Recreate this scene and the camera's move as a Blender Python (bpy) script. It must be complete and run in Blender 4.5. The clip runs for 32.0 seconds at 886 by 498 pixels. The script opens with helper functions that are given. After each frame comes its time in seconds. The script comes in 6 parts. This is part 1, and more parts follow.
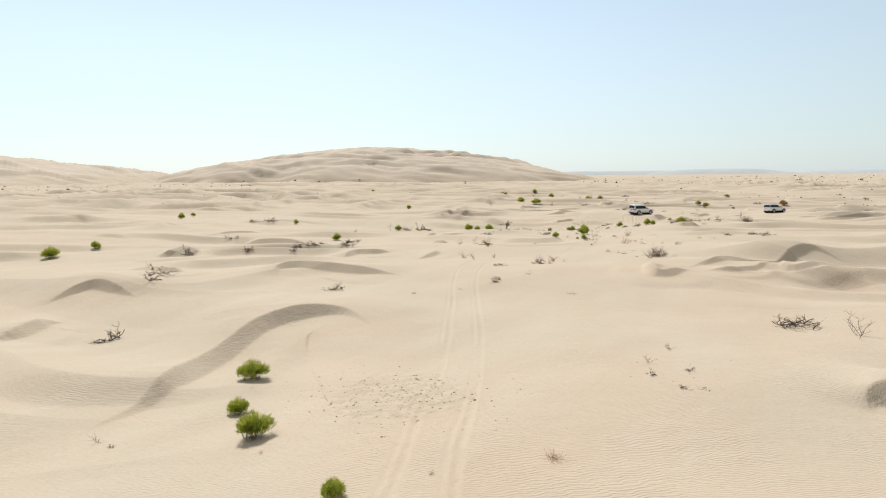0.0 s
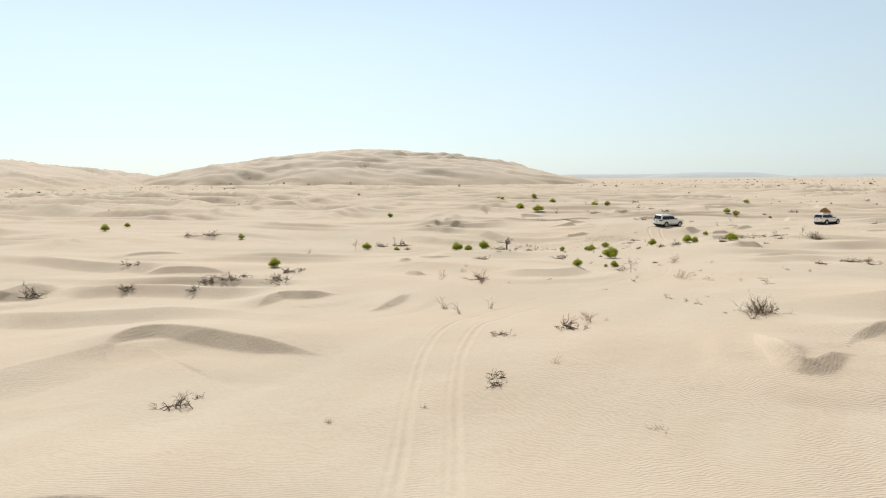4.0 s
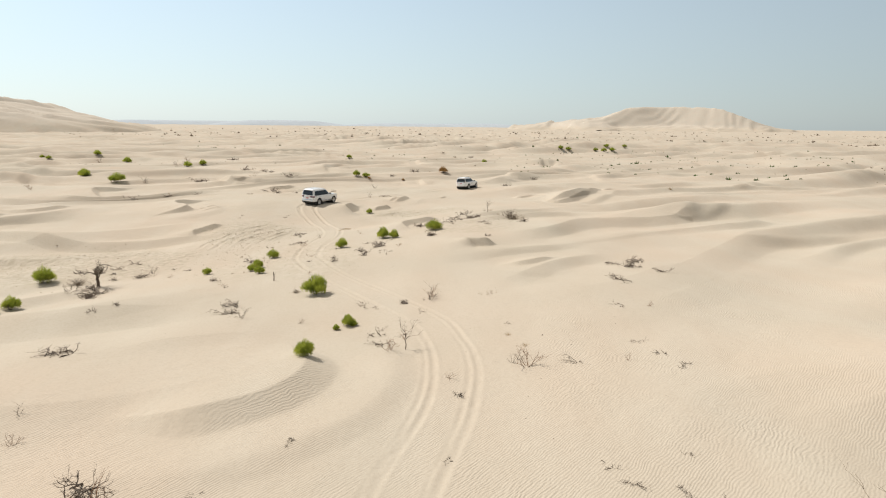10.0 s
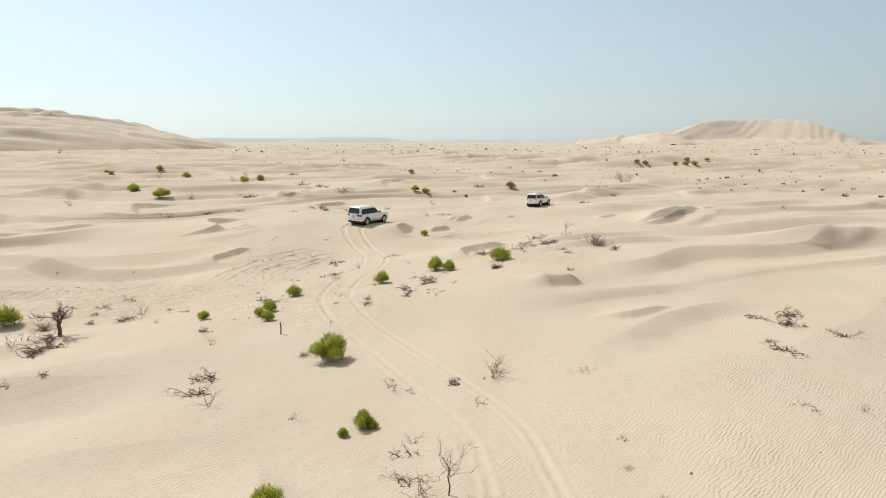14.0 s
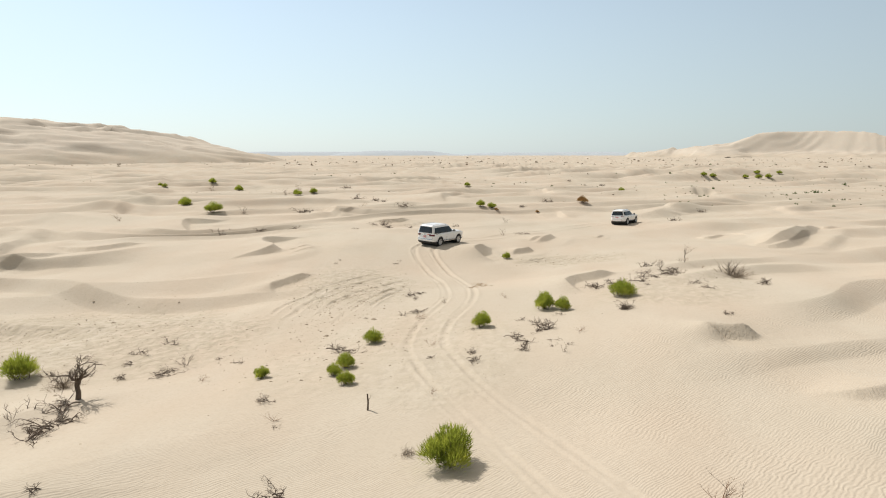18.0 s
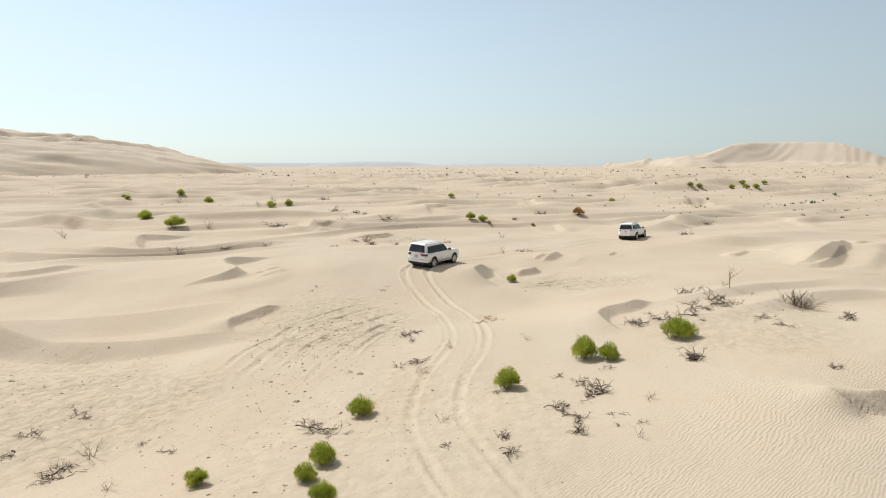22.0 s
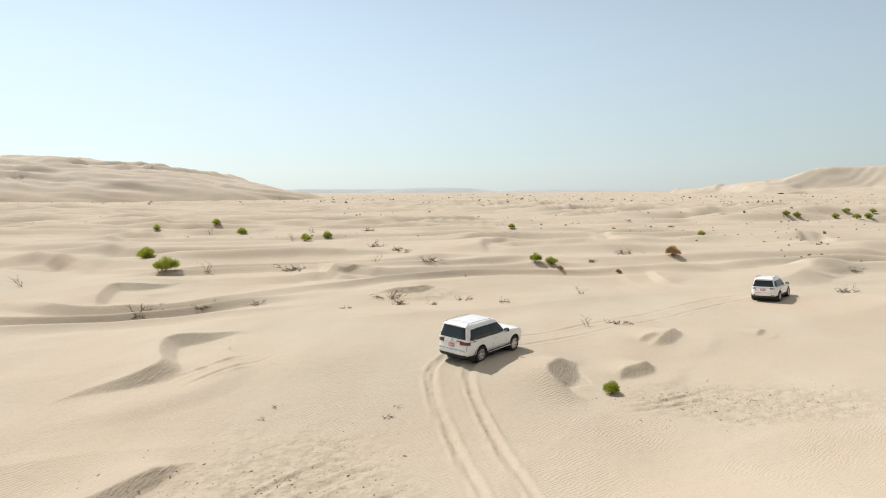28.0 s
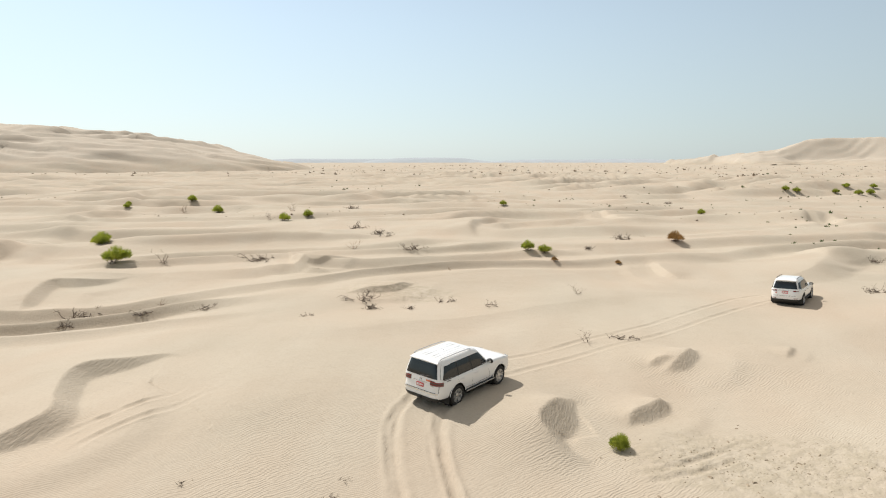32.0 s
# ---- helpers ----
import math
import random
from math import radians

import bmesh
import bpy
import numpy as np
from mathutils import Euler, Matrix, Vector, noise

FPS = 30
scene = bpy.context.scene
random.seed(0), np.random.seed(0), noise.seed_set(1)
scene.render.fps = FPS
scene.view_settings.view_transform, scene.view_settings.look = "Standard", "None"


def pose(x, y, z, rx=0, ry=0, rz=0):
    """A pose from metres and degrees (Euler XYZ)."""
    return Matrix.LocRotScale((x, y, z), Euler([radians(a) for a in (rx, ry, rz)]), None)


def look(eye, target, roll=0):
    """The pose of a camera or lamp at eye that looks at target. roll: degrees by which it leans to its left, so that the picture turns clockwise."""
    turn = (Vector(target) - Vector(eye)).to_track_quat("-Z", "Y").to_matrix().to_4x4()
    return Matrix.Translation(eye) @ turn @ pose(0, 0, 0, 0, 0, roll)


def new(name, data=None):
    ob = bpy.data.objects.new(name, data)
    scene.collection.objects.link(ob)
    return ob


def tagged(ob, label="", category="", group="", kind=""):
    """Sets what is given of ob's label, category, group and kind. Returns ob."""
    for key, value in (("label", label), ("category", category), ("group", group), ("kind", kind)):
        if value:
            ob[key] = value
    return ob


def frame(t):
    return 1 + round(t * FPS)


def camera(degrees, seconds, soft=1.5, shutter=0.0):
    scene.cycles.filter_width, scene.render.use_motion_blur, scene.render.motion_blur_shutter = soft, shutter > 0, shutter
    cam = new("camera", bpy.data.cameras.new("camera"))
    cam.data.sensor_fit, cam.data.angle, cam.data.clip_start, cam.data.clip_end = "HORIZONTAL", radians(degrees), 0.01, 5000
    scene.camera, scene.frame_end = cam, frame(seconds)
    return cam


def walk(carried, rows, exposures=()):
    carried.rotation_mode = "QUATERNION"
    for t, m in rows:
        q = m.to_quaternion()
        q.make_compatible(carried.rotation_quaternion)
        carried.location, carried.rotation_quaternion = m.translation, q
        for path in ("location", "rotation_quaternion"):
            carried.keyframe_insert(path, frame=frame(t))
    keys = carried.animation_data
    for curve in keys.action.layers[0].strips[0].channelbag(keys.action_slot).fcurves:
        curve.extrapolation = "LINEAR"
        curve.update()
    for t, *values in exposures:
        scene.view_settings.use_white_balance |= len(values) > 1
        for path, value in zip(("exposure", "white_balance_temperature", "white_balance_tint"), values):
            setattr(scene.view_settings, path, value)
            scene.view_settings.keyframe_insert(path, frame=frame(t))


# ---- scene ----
cam = camera(72.64, 32.0, 1.1)
PATH = [
    (0, (25.07, -50.19, 7.78), (19.307, -42.110, 6.563), -0.44),
    (0.5, (23.18, -47.83, 7.75), (17.590, -39.626, 6.510), -0.47),
    (1, (21.29, -45.34, 7.78), (15.871, -37.033, 6.492), -0.31),
    (1.5, (19.78, -43.32, 7.73), (14.459, -34.939, 6.486), -0.39),
    (2, (18.81, -41.66, 7.52), (13.482, -33.272, 6.414), -0.40),
    (2.5, (17.94, -39.70, 7.47), (12.506, -31.372, 6.421), -0.39),
    (4.5, (13.19, -30.23, 7.92), (7.468, -22.113, 6.721), -0.34),
    (5, (11.86, -28.04, 7.98), (6.549, -19.660, 6.776), -0.35),
    (5.5, (10.20, -25.87, 8.20), (5.438, -17.167, 6.922), -0.21),
    (6, (8.23, -23.97, 8.48), (4.217, -14.915, 7.092), -0.12),
    (6.5, (6.24, -22.28, 8.58), (3.004, -12.923, 7.169), -0.01),
    (7, (4.35, -20.64, 8.80), (1.896, -11.051, 7.382), 0.04),
    (7.5, (2.86, -18.93, 9.10), (1.217, -9.183, 7.575), 0.16),
    (8, (1.76, -17.09, 9.29), (0.779, -7.273, 7.660), 0.25),
    (8.5, (1.01, -14.95, 9.39), (0.507, -5.114, 7.635), 0.30),
    (9, (0.33, -12.59, 9.42), (0.252, -2.765, 7.544), 0.35),
    (9.5, (-0.54, -10.30, 9.55), (-0.131, -0.518, 7.534), 0.43),
    (10, (-0.91, -8.58, 9.38), (-0.197, 1.194, 7.373), 0.57),
    (10.5, (-0.72, -7.53, 9.05), (0.019, 2.263, 7.193), 0.56),
    (11, (-0.52, -6.33, 8.93), (0.180, 3.487, 7.145), 0.40),
    (11.5, (-0.51, -4.56, 8.99), (0.118, 5.258, 7.195), 0.40),
    (12, (-0.51, -2.93, 8.94), (0.010, 6.901, 7.156), 0.38),
    (12.5, (-0.26, -1.50, 8.70), (0.033, 8.347, 6.991), 0.36),
    (13, (0.00, -0.00, 8.63), (-0.000, 9.849, 6.897), 0.23),
    (13.5, (-0.08, 1.33, 8.64), (-0.320, 11.171, 6.849), 0.12),
    (14, (-0.35, 2.21, 8.53), (-0.719, 12.046, 6.766), 0.11),
    (14.5, (-0.72, 2.95, 8.36), (-1.218, 12.787, 6.646), 0.06),
    (15, (-1.23, 3.85, 8.27), (-1.860, 13.678, 6.558), 0.05),
    (15.5, (-1.68, 4.80, 8.20), (-2.433, 14.631, 6.526), -0.00),
    (17.5, (-3.65, 8.42, 8.12), (-4.688, 18.250, 6.636), -0.03),
    (18, (-4.16, 9.88, 8.16), (-5.258, 19.698, 6.609), -0.03),
    (18.5, (-4.64, 11.31, 8.15), (-5.781, 21.120, 6.572), -0.06),
    (19, (-5.09, 12.64, 8.09), (-6.257, 22.446, 6.511), -0.07),
    (19.5, (-5.51, 13.83, 8.05), (-6.671, 23.638, 6.476), -0.09),
    (20, (-5.88, 14.86, 8.03), (-6.988, 24.673, 6.470), -0.08),
    (20.5, (-6.14, 15.69, 7.94), (-7.157, 25.522, 6.420), -0.07),
    (21, (-6.22, 16.31, 7.87), (-7.149, 26.159, 6.414), -0.06),
    (21.5, (-6.23, 16.77, 7.85), (-7.054, 26.636, 6.435), -0.05),
    (22, (-6.16, 17.27, 7.83), (-6.909, 27.145, 6.454), -0.07),
    (22.5, (-5.97, 17.98, 7.76), (-6.676, 27.868, 6.414), 0.00),
    (23, (-5.88, 19.04, 7.77), (-6.549, 28.924, 6.429), 0.02),
    (23.5, (-6.10, 20.80, 7.74), (-6.678, 30.692, 6.388), 0.04),
    (24, (-6.55, 23.10, 7.77), (-7.030, 32.989, 6.345), 0.07),
    (24.5, (-6.83, 25.48, 7.73), (-7.343, 35.354, 6.224), -0.00),
    (25, (-6.68, 27.82, 7.55), (-7.423, 37.675, 6.014), -0.10),
    (25.5, (-6.40, 30.37, 7.49), (-7.602, 40.176, 5.944), -0.07),
    (26, (-6.13, 32.47, 7.50), (-7.797, 42.223, 6.063), -0.13),
    (26.5, (-6.51, 33.69, 7.47), (-8.361, 43.442, 6.261), -0.17),
    (28.5, (-7.28, 35.13, 8.46), (-8.941, 44.943, 7.512), -0.07),
    (29, (-7.43, 36.06, 8.76), (-9.004, 45.884, 7.726), 0.09),
    (29.5, (-7.40, 37.53, 8.96), (-8.951, 47.340, 7.800), 0.04),
    (30, (-7.51, 39.16, 9.21), (-9.017, 48.956, 7.890), 0.07),
    (30.5, (-7.49, 40.52, 9.45), (-8.995, 50.301, 7.987), 0.03),
    (31, (-7.41, 41.12, 9.36), (-8.947, 50.893, 7.881), 0.04),
    (31.5, (-7.31, 41.05, 9.37), (-8.891, 50.810, 7.852), 0.04),
    (32, (-7.24, 40.73, 9.22), (-8.858, 50.493, 7.780), -0.02),
]
walk(cam, [(t, look(eye, target, roll)) for t, eye, target, roll in PATH])

# ---- sun and sky ----
SUN_TURN, SUN_HEIGHT = 58.0, 52.0        # degrees left of +y, degrees up
world = bpy.data.worlds.new("sky")
scene.world = world
world.use_nodes = True
wn = world.node_tree
sky = wn.nodes.new("ShaderNodeTexSky")
sky.sky_type = "NISHITA"
sky.sun_disc = False
sky.sun_elevation, sky.sun_rotation = radians(SUN_HEIGHT), radians(-SUN_TURN)
sky.air_density, sky.dust_density, sky.ozone_density, sky.altitude = 1.0, 0.6, 1.5, 100
back = wn.nodes["Background"]
back.inputs["Strength"].default_value = 0.12
# desert haze: the clear sky veiled with even dust
veil = wn.nodes.new("ShaderNodeMix")
veil.data_type = "RGBA"
up = wn.nodes.new("ShaderNodeTexCoord")
axis = wn.nodes.new("ShaderNodeSeparateXYZ")
wn.links.new(up.outputs["Generated"], axis.inputs[0])
thick = wn.nodes.new("ShaderNodeMapRange")
thick.interpolation_type = "SMOOTHSTEP"
for key, v in (("From Min", 0.0), ("From Max", 0.55), ("To Min", 0.72), ("To Max", 0.22)):
    thick.inputs[key].default_value = v
wn.links.new(axis.outputs["Z"], thick.inputs["Value"])
wn.links.new(thick.outputs["Result"], veil.inputs["Factor"])
veil.inputs["B"].default_value = (6.5, 7.6, 7.9, 1)
wn.links.new(sky.outputs["Color"], veil.inputs["A"])
# high up the dust is a warm white
high_dust = wn.nodes.new("ShaderNodeMix")
high_dust.data_type = "RGBA"
high_dust.inputs["B"].default_value = (4.5, 4.3, 4.0, 1)
climb = wn.nodes.new("ShaderNodeMapRange")
climb.interpolation_type = "SMOOTHSTEP"
for key, v in (("From Min", 0.2), ("From Max", 0.6), ("To Min", 0.0), ("To Max", 0.85)):
    climb.inputs[key].default_value = v
wn.links.new(axis.outputs["Z"], climb.inputs["Value"])
wn.links.new(climb.outputs["Result"], high_dust.inputs["Factor"])
wn.links.new(veil.outputs["Result"], high_dust.inputs["A"])
# the dust scatters most light forwards, so the sky brightens towards the sun
toward = wn.nodes.new("ShaderNodeVectorMath")
toward.operation = "DOT_PRODUCT"
toward.inputs[1].default_value = (-math.sin(radians(SUN_TURN)) * math.cos(radians(SUN_HEIGHT)), math.cos(radians(SUN_TURN)) * math.cos(radians(SUN_HEIGHT)), math.sin(radians(SUN_HEIGHT)))
wn.links.new(up.outputs["Generated"], toward.inputs[0])
glow = wn.nodes.new("ShaderNodeMapRange")
for key, v in (("From Min", -0.2), ("From Max", 0.75), ("To Min", 0.56), ("To Max", 1.15)):
    glow.inputs[key].default_value = v
wn.links.new(toward.outputs["Value"], glow.inputs["Value"])
lit = wn.nodes.new("ShaderNodeVectorMath")
lit.operation = "SCALE"
wn.links.new(high_dust.outputs["Result"], lit.inputs[0])
wn.links.new(glow.outputs["Result"], lit.inputs["Scale"])
wn.links.new(lit.outputs[0], back.inputs["Color"])
sun_lamp = bpy.data.lights.new("sun", "SUN")
sun_lamp.energy, sun_lamp.angle, sun_lamp.color = 4.15, radians(0.53), (1.0, 0.965, 0.915)
sun = new("sun", sun_lamp)
st, sh = radians(SUN_TURN), radians(SUN_HEIGHT)
sun.matrix_world = look((-math.sin(st) * math.cos(sh) * 60, math.cos(st) * math.cos(sh) * 60, math.sin(sh) * 60), (0, 0, 0))
scene.view_settings.exposure = -0.02

# ---- materials ----
def material(name, colour, rough=0.6, metal=0.0, vary=0.12, grain=30.0, bump=0.0, coat=0.0, patch=2.0, tint=None):
    """A surface with variation at two scales, and fine relief."""
    m = bpy.data.materials.new(name)
    m.use_nodes = True
    n, l = m.node_tree.nodes, m.node_tree.links
    b = n["Principled BSDF"]
    b.inputs["Roughness"].default_value, b.inputs["Metallic"].default_value = rough, metal
    b.inputs["Coat Weight"].default_value = coat
    where = n.new("ShaderNodeTexCoord")
    fine, wide = n.new("ShaderNodeTexNoise"), n.new("ShaderNodeTexNoise")
    fine.inputs["Scale"].default_value, wide.inputs["Scale"].default_value = grain, patch
    fine.inputs["Detail"].default_value = 4
    for t in (fine, wide):
        l.new(where.outputs["Object"], t.inputs["Vector"])
    both = n.new("ShaderNodeMath")
    both.operation = "ADD"
    l.new(fine.outputs["Fac"], both.inputs[0])
    l.new(wide.outputs["Fac"], both.inputs[1])
    span = n.new("ShaderNodeMapRange")
    span.inputs["From Min"].default_value, span.inputs["From Max"].default_value = 0.65, 1.35
    l.new(both.outputs[0], span.inputs["Value"])
    mix = n.new("ShaderNodeMix")
    mix.data_type = "RGBA"
    other = tint or [c * (1 + 1.2 * vary) for c in colour]
    mix.inputs["A"].default_value = (*[c * (1 - vary) for c in colour], 1)
    mix.inputs["B"].default_value = (*other, 1)
    l.new(span.outputs["Result"], mix.inputs["Factor"])
    l.new(mix.outputs["Result"], b.inputs["Base Color"])
    if bump:
        bn = n.new("ShaderNodeBump")
        bn.inputs["Strength"].default_value, bn.inputs["Distance"].default_value = bump, 0.01
        l.new(fine.outputs["Fac"], bn.inputs["Height"])
        l.new(bn.outputs["Normal"], b.inputs["Normal"])
    return m


def sand_material(name, ripples=1.0):
    m = bpy.data.materials.new(name)
    m.use_nodes = True
    n, l = m.node_tree.nodes, m.node_tree.links
    b = n["Principled BSDF"]
    b.inputs["Roughness"].default_value = 0.92
    b.inputs["Specular IOR Level"].default_value = 0.2
    where = n.new("ShaderNodeTexCoord")

    def noise_tex(scale, detail=3.0, stretch=None):
        t = n.new("ShaderNodeTexNoise")
        t.inputs["Scale"].default_value, t.inputs["Detail"].default_value = scale, detail
        if stretch:
            mp = n.new("ShaderNodeMapping")
            mp.inputs["Rotation"].default_value = (0, 0, radians(stretch[2]))
            mp.inputs["Scale"].default_value = (stretch[0], stretch[1], 1)
            l.new(where.outputs["Object"], mp.inputs["Vector"])
            l.new(mp.outputs["Vector"], t.inputs["Vector"])
        else:
            l.new(where.outputs["Object"], t.inputs["Vector"])
        return t

    def span(src, lo, hi, a=0.0, z=1.0):
        r = n.new("ShaderNodeMapRange")
        for key, v in (("From Min", lo), ("From Max", hi), ("To Min", a), ("To Max", z)):
            r.inputs[key].default_value = v
        l.new(src, r.inputs["Value"])
        return r.outputs["Result"]

    def blend(fac, a, c):
        x = n.new("ShaderNodeMix")
        x.data_type = "RGBA"
        l.new(fac, x.inputs["Factor"])
        for key, v in (("A", a), ("B", c)):
            if isinstance(v, tuple):
                x.inputs[key].default_value = (*v, 1)
            else:
                l.new(v, x.inputs[key])
        return x.outputs["Result"]

    def maths(op, a, c):
        x = n.new("ShaderNodeMath")
        x.operation = op
        for i, v in enumerate((a, c)):
            if isinstance(v, float):
                x.inputs[i].default_value = v
            else:
                l.new(v, x.inputs[i])
        return x.outputs[0]

    broad = noise_tex(0.07, 3)
    streak = noise_tex(0.35, 4, (1.0, 0.35, 43))
    fine = noise_tex(9.0, 5)
    colour = blend(span(broad.outputs["Fac"], 0.35, 0.65), SAND, SAND_PINK)
    colour = blend(span(streak.outputs["Fac"], 0.4, 0.75, 0.0, 0.5), colour, SAND_PALE)
    colour = blend(span(fine.outputs["Fac"], 0.45, 0.8, 0.0, 0.42), colour, SAND_DARK)
    crust = n.new("ShaderNodeAttribute")
    crust.attribute_name = "crust"
    rough_spots = noise_tex(2.2, 6)
    pan = maths("MULTIPLY", crust.outputs["Fac"], span(rough_spots.outputs["Fac"], 0.38, 0.62))
    colour = blend(maths("MULTIPLY", pan, 0.7), colour, CRUST)
    # distance haze put into the colour: sand pales with height on the great dunes
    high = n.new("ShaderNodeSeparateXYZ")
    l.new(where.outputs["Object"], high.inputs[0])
    colour = blend(span(high.outputs["Z"], 5.0, 14.0, 0.0, 0.4), colour, SAND_HAZED)
    l.new(colour, b.inputs["Base Color"])
    # wind ripples, across the wind, fading in and out
    height = None
    for length, turn, seed, amount, low, high in ((0.085, 47, 0.0, 0.62, 0.3, 0.55), (0.135, 41, 7.0, 0.85, 0.42, 0.64)):
        mp = n.new("ShaderNodeMapping")
        mp.inputs["Location"].default_value = (seed, seed, 0)
        mp.inputs["Rotation"].default_value = (0, 0, radians(turn))
        l.new(where.outputs["Object"], mp.inputs["Vector"])
        w = n.new("ShaderNodeTexWave")
        w.wave_type, w.bands_direction, w.wave_profile = "BANDS", "X", "SIN"
        w.inputs["Scale"].default_value = 0.314 / length
        w.inputs["Distortion"].default_value, w.inputs["Detail"].default_value = 13.0, 2.0
        w.inputs["Detail Scale"].default_value = 0.65 * length / 0.17
        l.new(mp.outputs["Vector"], w.inputs["Vector"])
        here = span(noise_tex(0.16 + seed * 0.01, 2).outputs["Fac"], low, high)
        one = maths("MULTIPLY", w.outputs["Fac"], maths("MULTIPLY", here, amount))
        height = one if height is None else maths("ADD", height, one)
    shape = n.new("ShaderNodeNewGeometry")
    split = n.new("ShaderNodeSeparateXYZ")
    l.new(shape.outputs["True Normal"], split.inputs[0])
    gentle = span(split.outputs["Z"], 0.87, 0.94)
    slid = maths("SUBTRACT", 1.0, gentle)
    wear = n.new("ShaderNodeAttribute")
    wear.attribute_name = "worn"
    gentle = maths("MULTIPLY", gentle, maths("SUBTRACT", 1.0, wear.outputs["Fac"]))
    calm = maths("MULTIPLY", gentle, maths("SUBTRACT", 1.0, maths("MULTIPLY", crust.outputs["Fac"], 0.9)))
    height = maths("MULTIPLY", height, maths("MULTIPLY", calm, 0.0125 * ripples))
    height = maths("ADD", height, maths("MULTIPLY", fine.outputs["Fac"], 0.006))
    lumps = noise_tex(1.4, 6)
    height = maths("ADD", height, maths("MULTIPLY", lumps.outputs["Fac"], 0.05))
    height = maths("ADD", height, maths("MULTIPLY", maths("MULTIPLY", noise_tex(3.5, 7).outputs["Fac"], pan), 0.10))
    # sand that has slid: fine furrows down the face
    height = maths("ADD", height, maths("MULTIPLY", maths("MULTIPLY", noise_tex(11.0, 6, (1.0, 0.14, -43)).outputs["Fac"], slid), 0.036))
    bn = n.new("ShaderNodeBump")
    bn.inputs["Strength"].default_value, bn.inputs["Distance"].default_value = 0.8, 1.0
    l.new(height, bn.inputs["Height"])
    l.new(bn.outputs["Normal"], b.inputs["Normal"])
    return m


SAND, SAND_PINK, SAND_PALE, SAND_DARK = (0.478, 0.412, 0.320), (0.505, 0.412, 0.314), (0.528, 0.468, 0.375), (0.395, 0.325, 0.245)
# sand of the far great dunes, with haze mixed into its colour
SAND_HAZED = (0.55, 0.492, 0.42)
CRUST = (0.395, 0.335, 0.245)
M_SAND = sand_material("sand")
def leaf_material(name, colour, tint):
    """Thin shoots that let some light through."""
    m = material(name, colour, 0.6, vary=0.25, grain=5, patch=1.5, tint=tint)
    n, l = m.node_tree.nodes, m.node_tree.links
    b, out = n["Principled BSDF"], n["Material Output"]
    thin = n.new("ShaderNodeBsdfTranslucent")
    l.new(b.inputs["Base Color"].links[0].from_socket, thin.inputs["Color"])
    mix = n.new("ShaderNodeMixShader")
    mix.inputs["Fac"].default_value = 0.55
    l.new(b.outputs["BSDF"], mix.inputs[1])
    l.new(thin.outputs["BSDF"], mix.inputs[2])
    l.new(mix.outputs[0], out.inputs["Surface"])
    return m


M_GREEN = leaf_material("shrub_green", (0.24, 0.325, 0.035), (0.52, 0.53, 0.085))
M_GREEN_DULL = material("shrub_dull_green", (0.09, 0.14, 0.03), 0.75, vary=0.3, grain=4, patch=1.0)
M_TWIG = material("dead_twig", (0.075, 0.052, 0.036), 0.85, vary=0.35, grain=25, patch=3, tint=(0.19, 0.14, 0.10), bump=0.4)
M_TWIG_RED = material("dry_stalk", (0.24, 0.135, 0.075), 0.85, vary=0.3, grain=20, patch=3)
M_STRAW = material("dry_grass", (0.40, 0.27, 0.12), 0.85, vary=0.25, grain=15, patch=3)
M_GREY_TWIG = material("grey_twig", (0.24, 0.185, 0.125), 0.85, vary=0.3, grain=20, patch=3)
M_RUST = material("rust_brown_shrub", (0.42, 0.26, 0.10), 0.85, vary=0.3, grain=10, patch=2)
# the ridges' blue-grey is aerial haze painted into the base colour
M_FAR = material("far_ridge_hazed", (0.40, 0.43, 0.45), 0.95, vary=0.05, grain=0.02, patch=0.005)

# ---- the shape of the sand ----
def hash_grid(ix, iy, seed):
    n = (ix.astype(np.int64) * 374761393 + iy.astype(np.int64) * 668265263 + seed * 1442695041) & 0x7FFFFFFF
    n = ((n ^ (n >> 13)) * 1274126177) & 0x7FFFFFFF
    n = ((n ^ (n >> 16)) * 974634821) & 0x7FFFFFFF
    return (n % 65536) / 32768.0 - 1.0


def wave_noise(x, y, seed=0):
    """Smooth noise of unit cell, about -1 to 1."""
    ix, iy = np.floor(x), np.floor(y)
    fx, fy = x - ix, y - iy
    ux, uy = fx * fx * fx * (fx * (fx * 6 - 15) + 10), fy * fy * fy * (fy * (fy * 6 - 15) + 10)
    a, b = hash_grid(ix, iy, seed), hash_grid(ix + 1, iy, seed)
    c, d = hash_grid(ix, iy + 1, seed), hash_grid(ix + 1, iy + 1, seed)
    return (a * (1 - ux) + b * ux) * (1 - uy) + (c * (1 - ux) + d * ux) * uy


def ramp(s):
    s = np.clip(s, 0.0, 1.0)
    return s * s * (3 - 2 * s)


# the way that the cars have driven
LEAD_WAY = [(19.0, -43.5), (16.3, -38.8), (14.0, -34.6), (11.4, -29.7), (5.5, -20.5), (1.0, -13.6), (-1.2, -8.9), (-1.9, -5.5), (-1.9, -0.8), (-1.2, 3.8), (0.5, 9.1), (1.2, 13.1),
            (1.0, 16.6), (0.2, 19.7), (-3.2, 25.6), (-5.9, 30.4), (-7.7, 35.0), (-7.9, 38.6), (-7.1, 42.8), (-7.1, 46.2), (-8.2, 51.5), (-9.9, 55.9), (-11.0, 58.8), (-11.4, 61.0), (-10.9, 63.6), (-8.6, 67.3), (-5.2, 71.0), (-1.9, 73.8), (1.8, 78.2), (7.0, 83.6), (9.7, 85.4)]


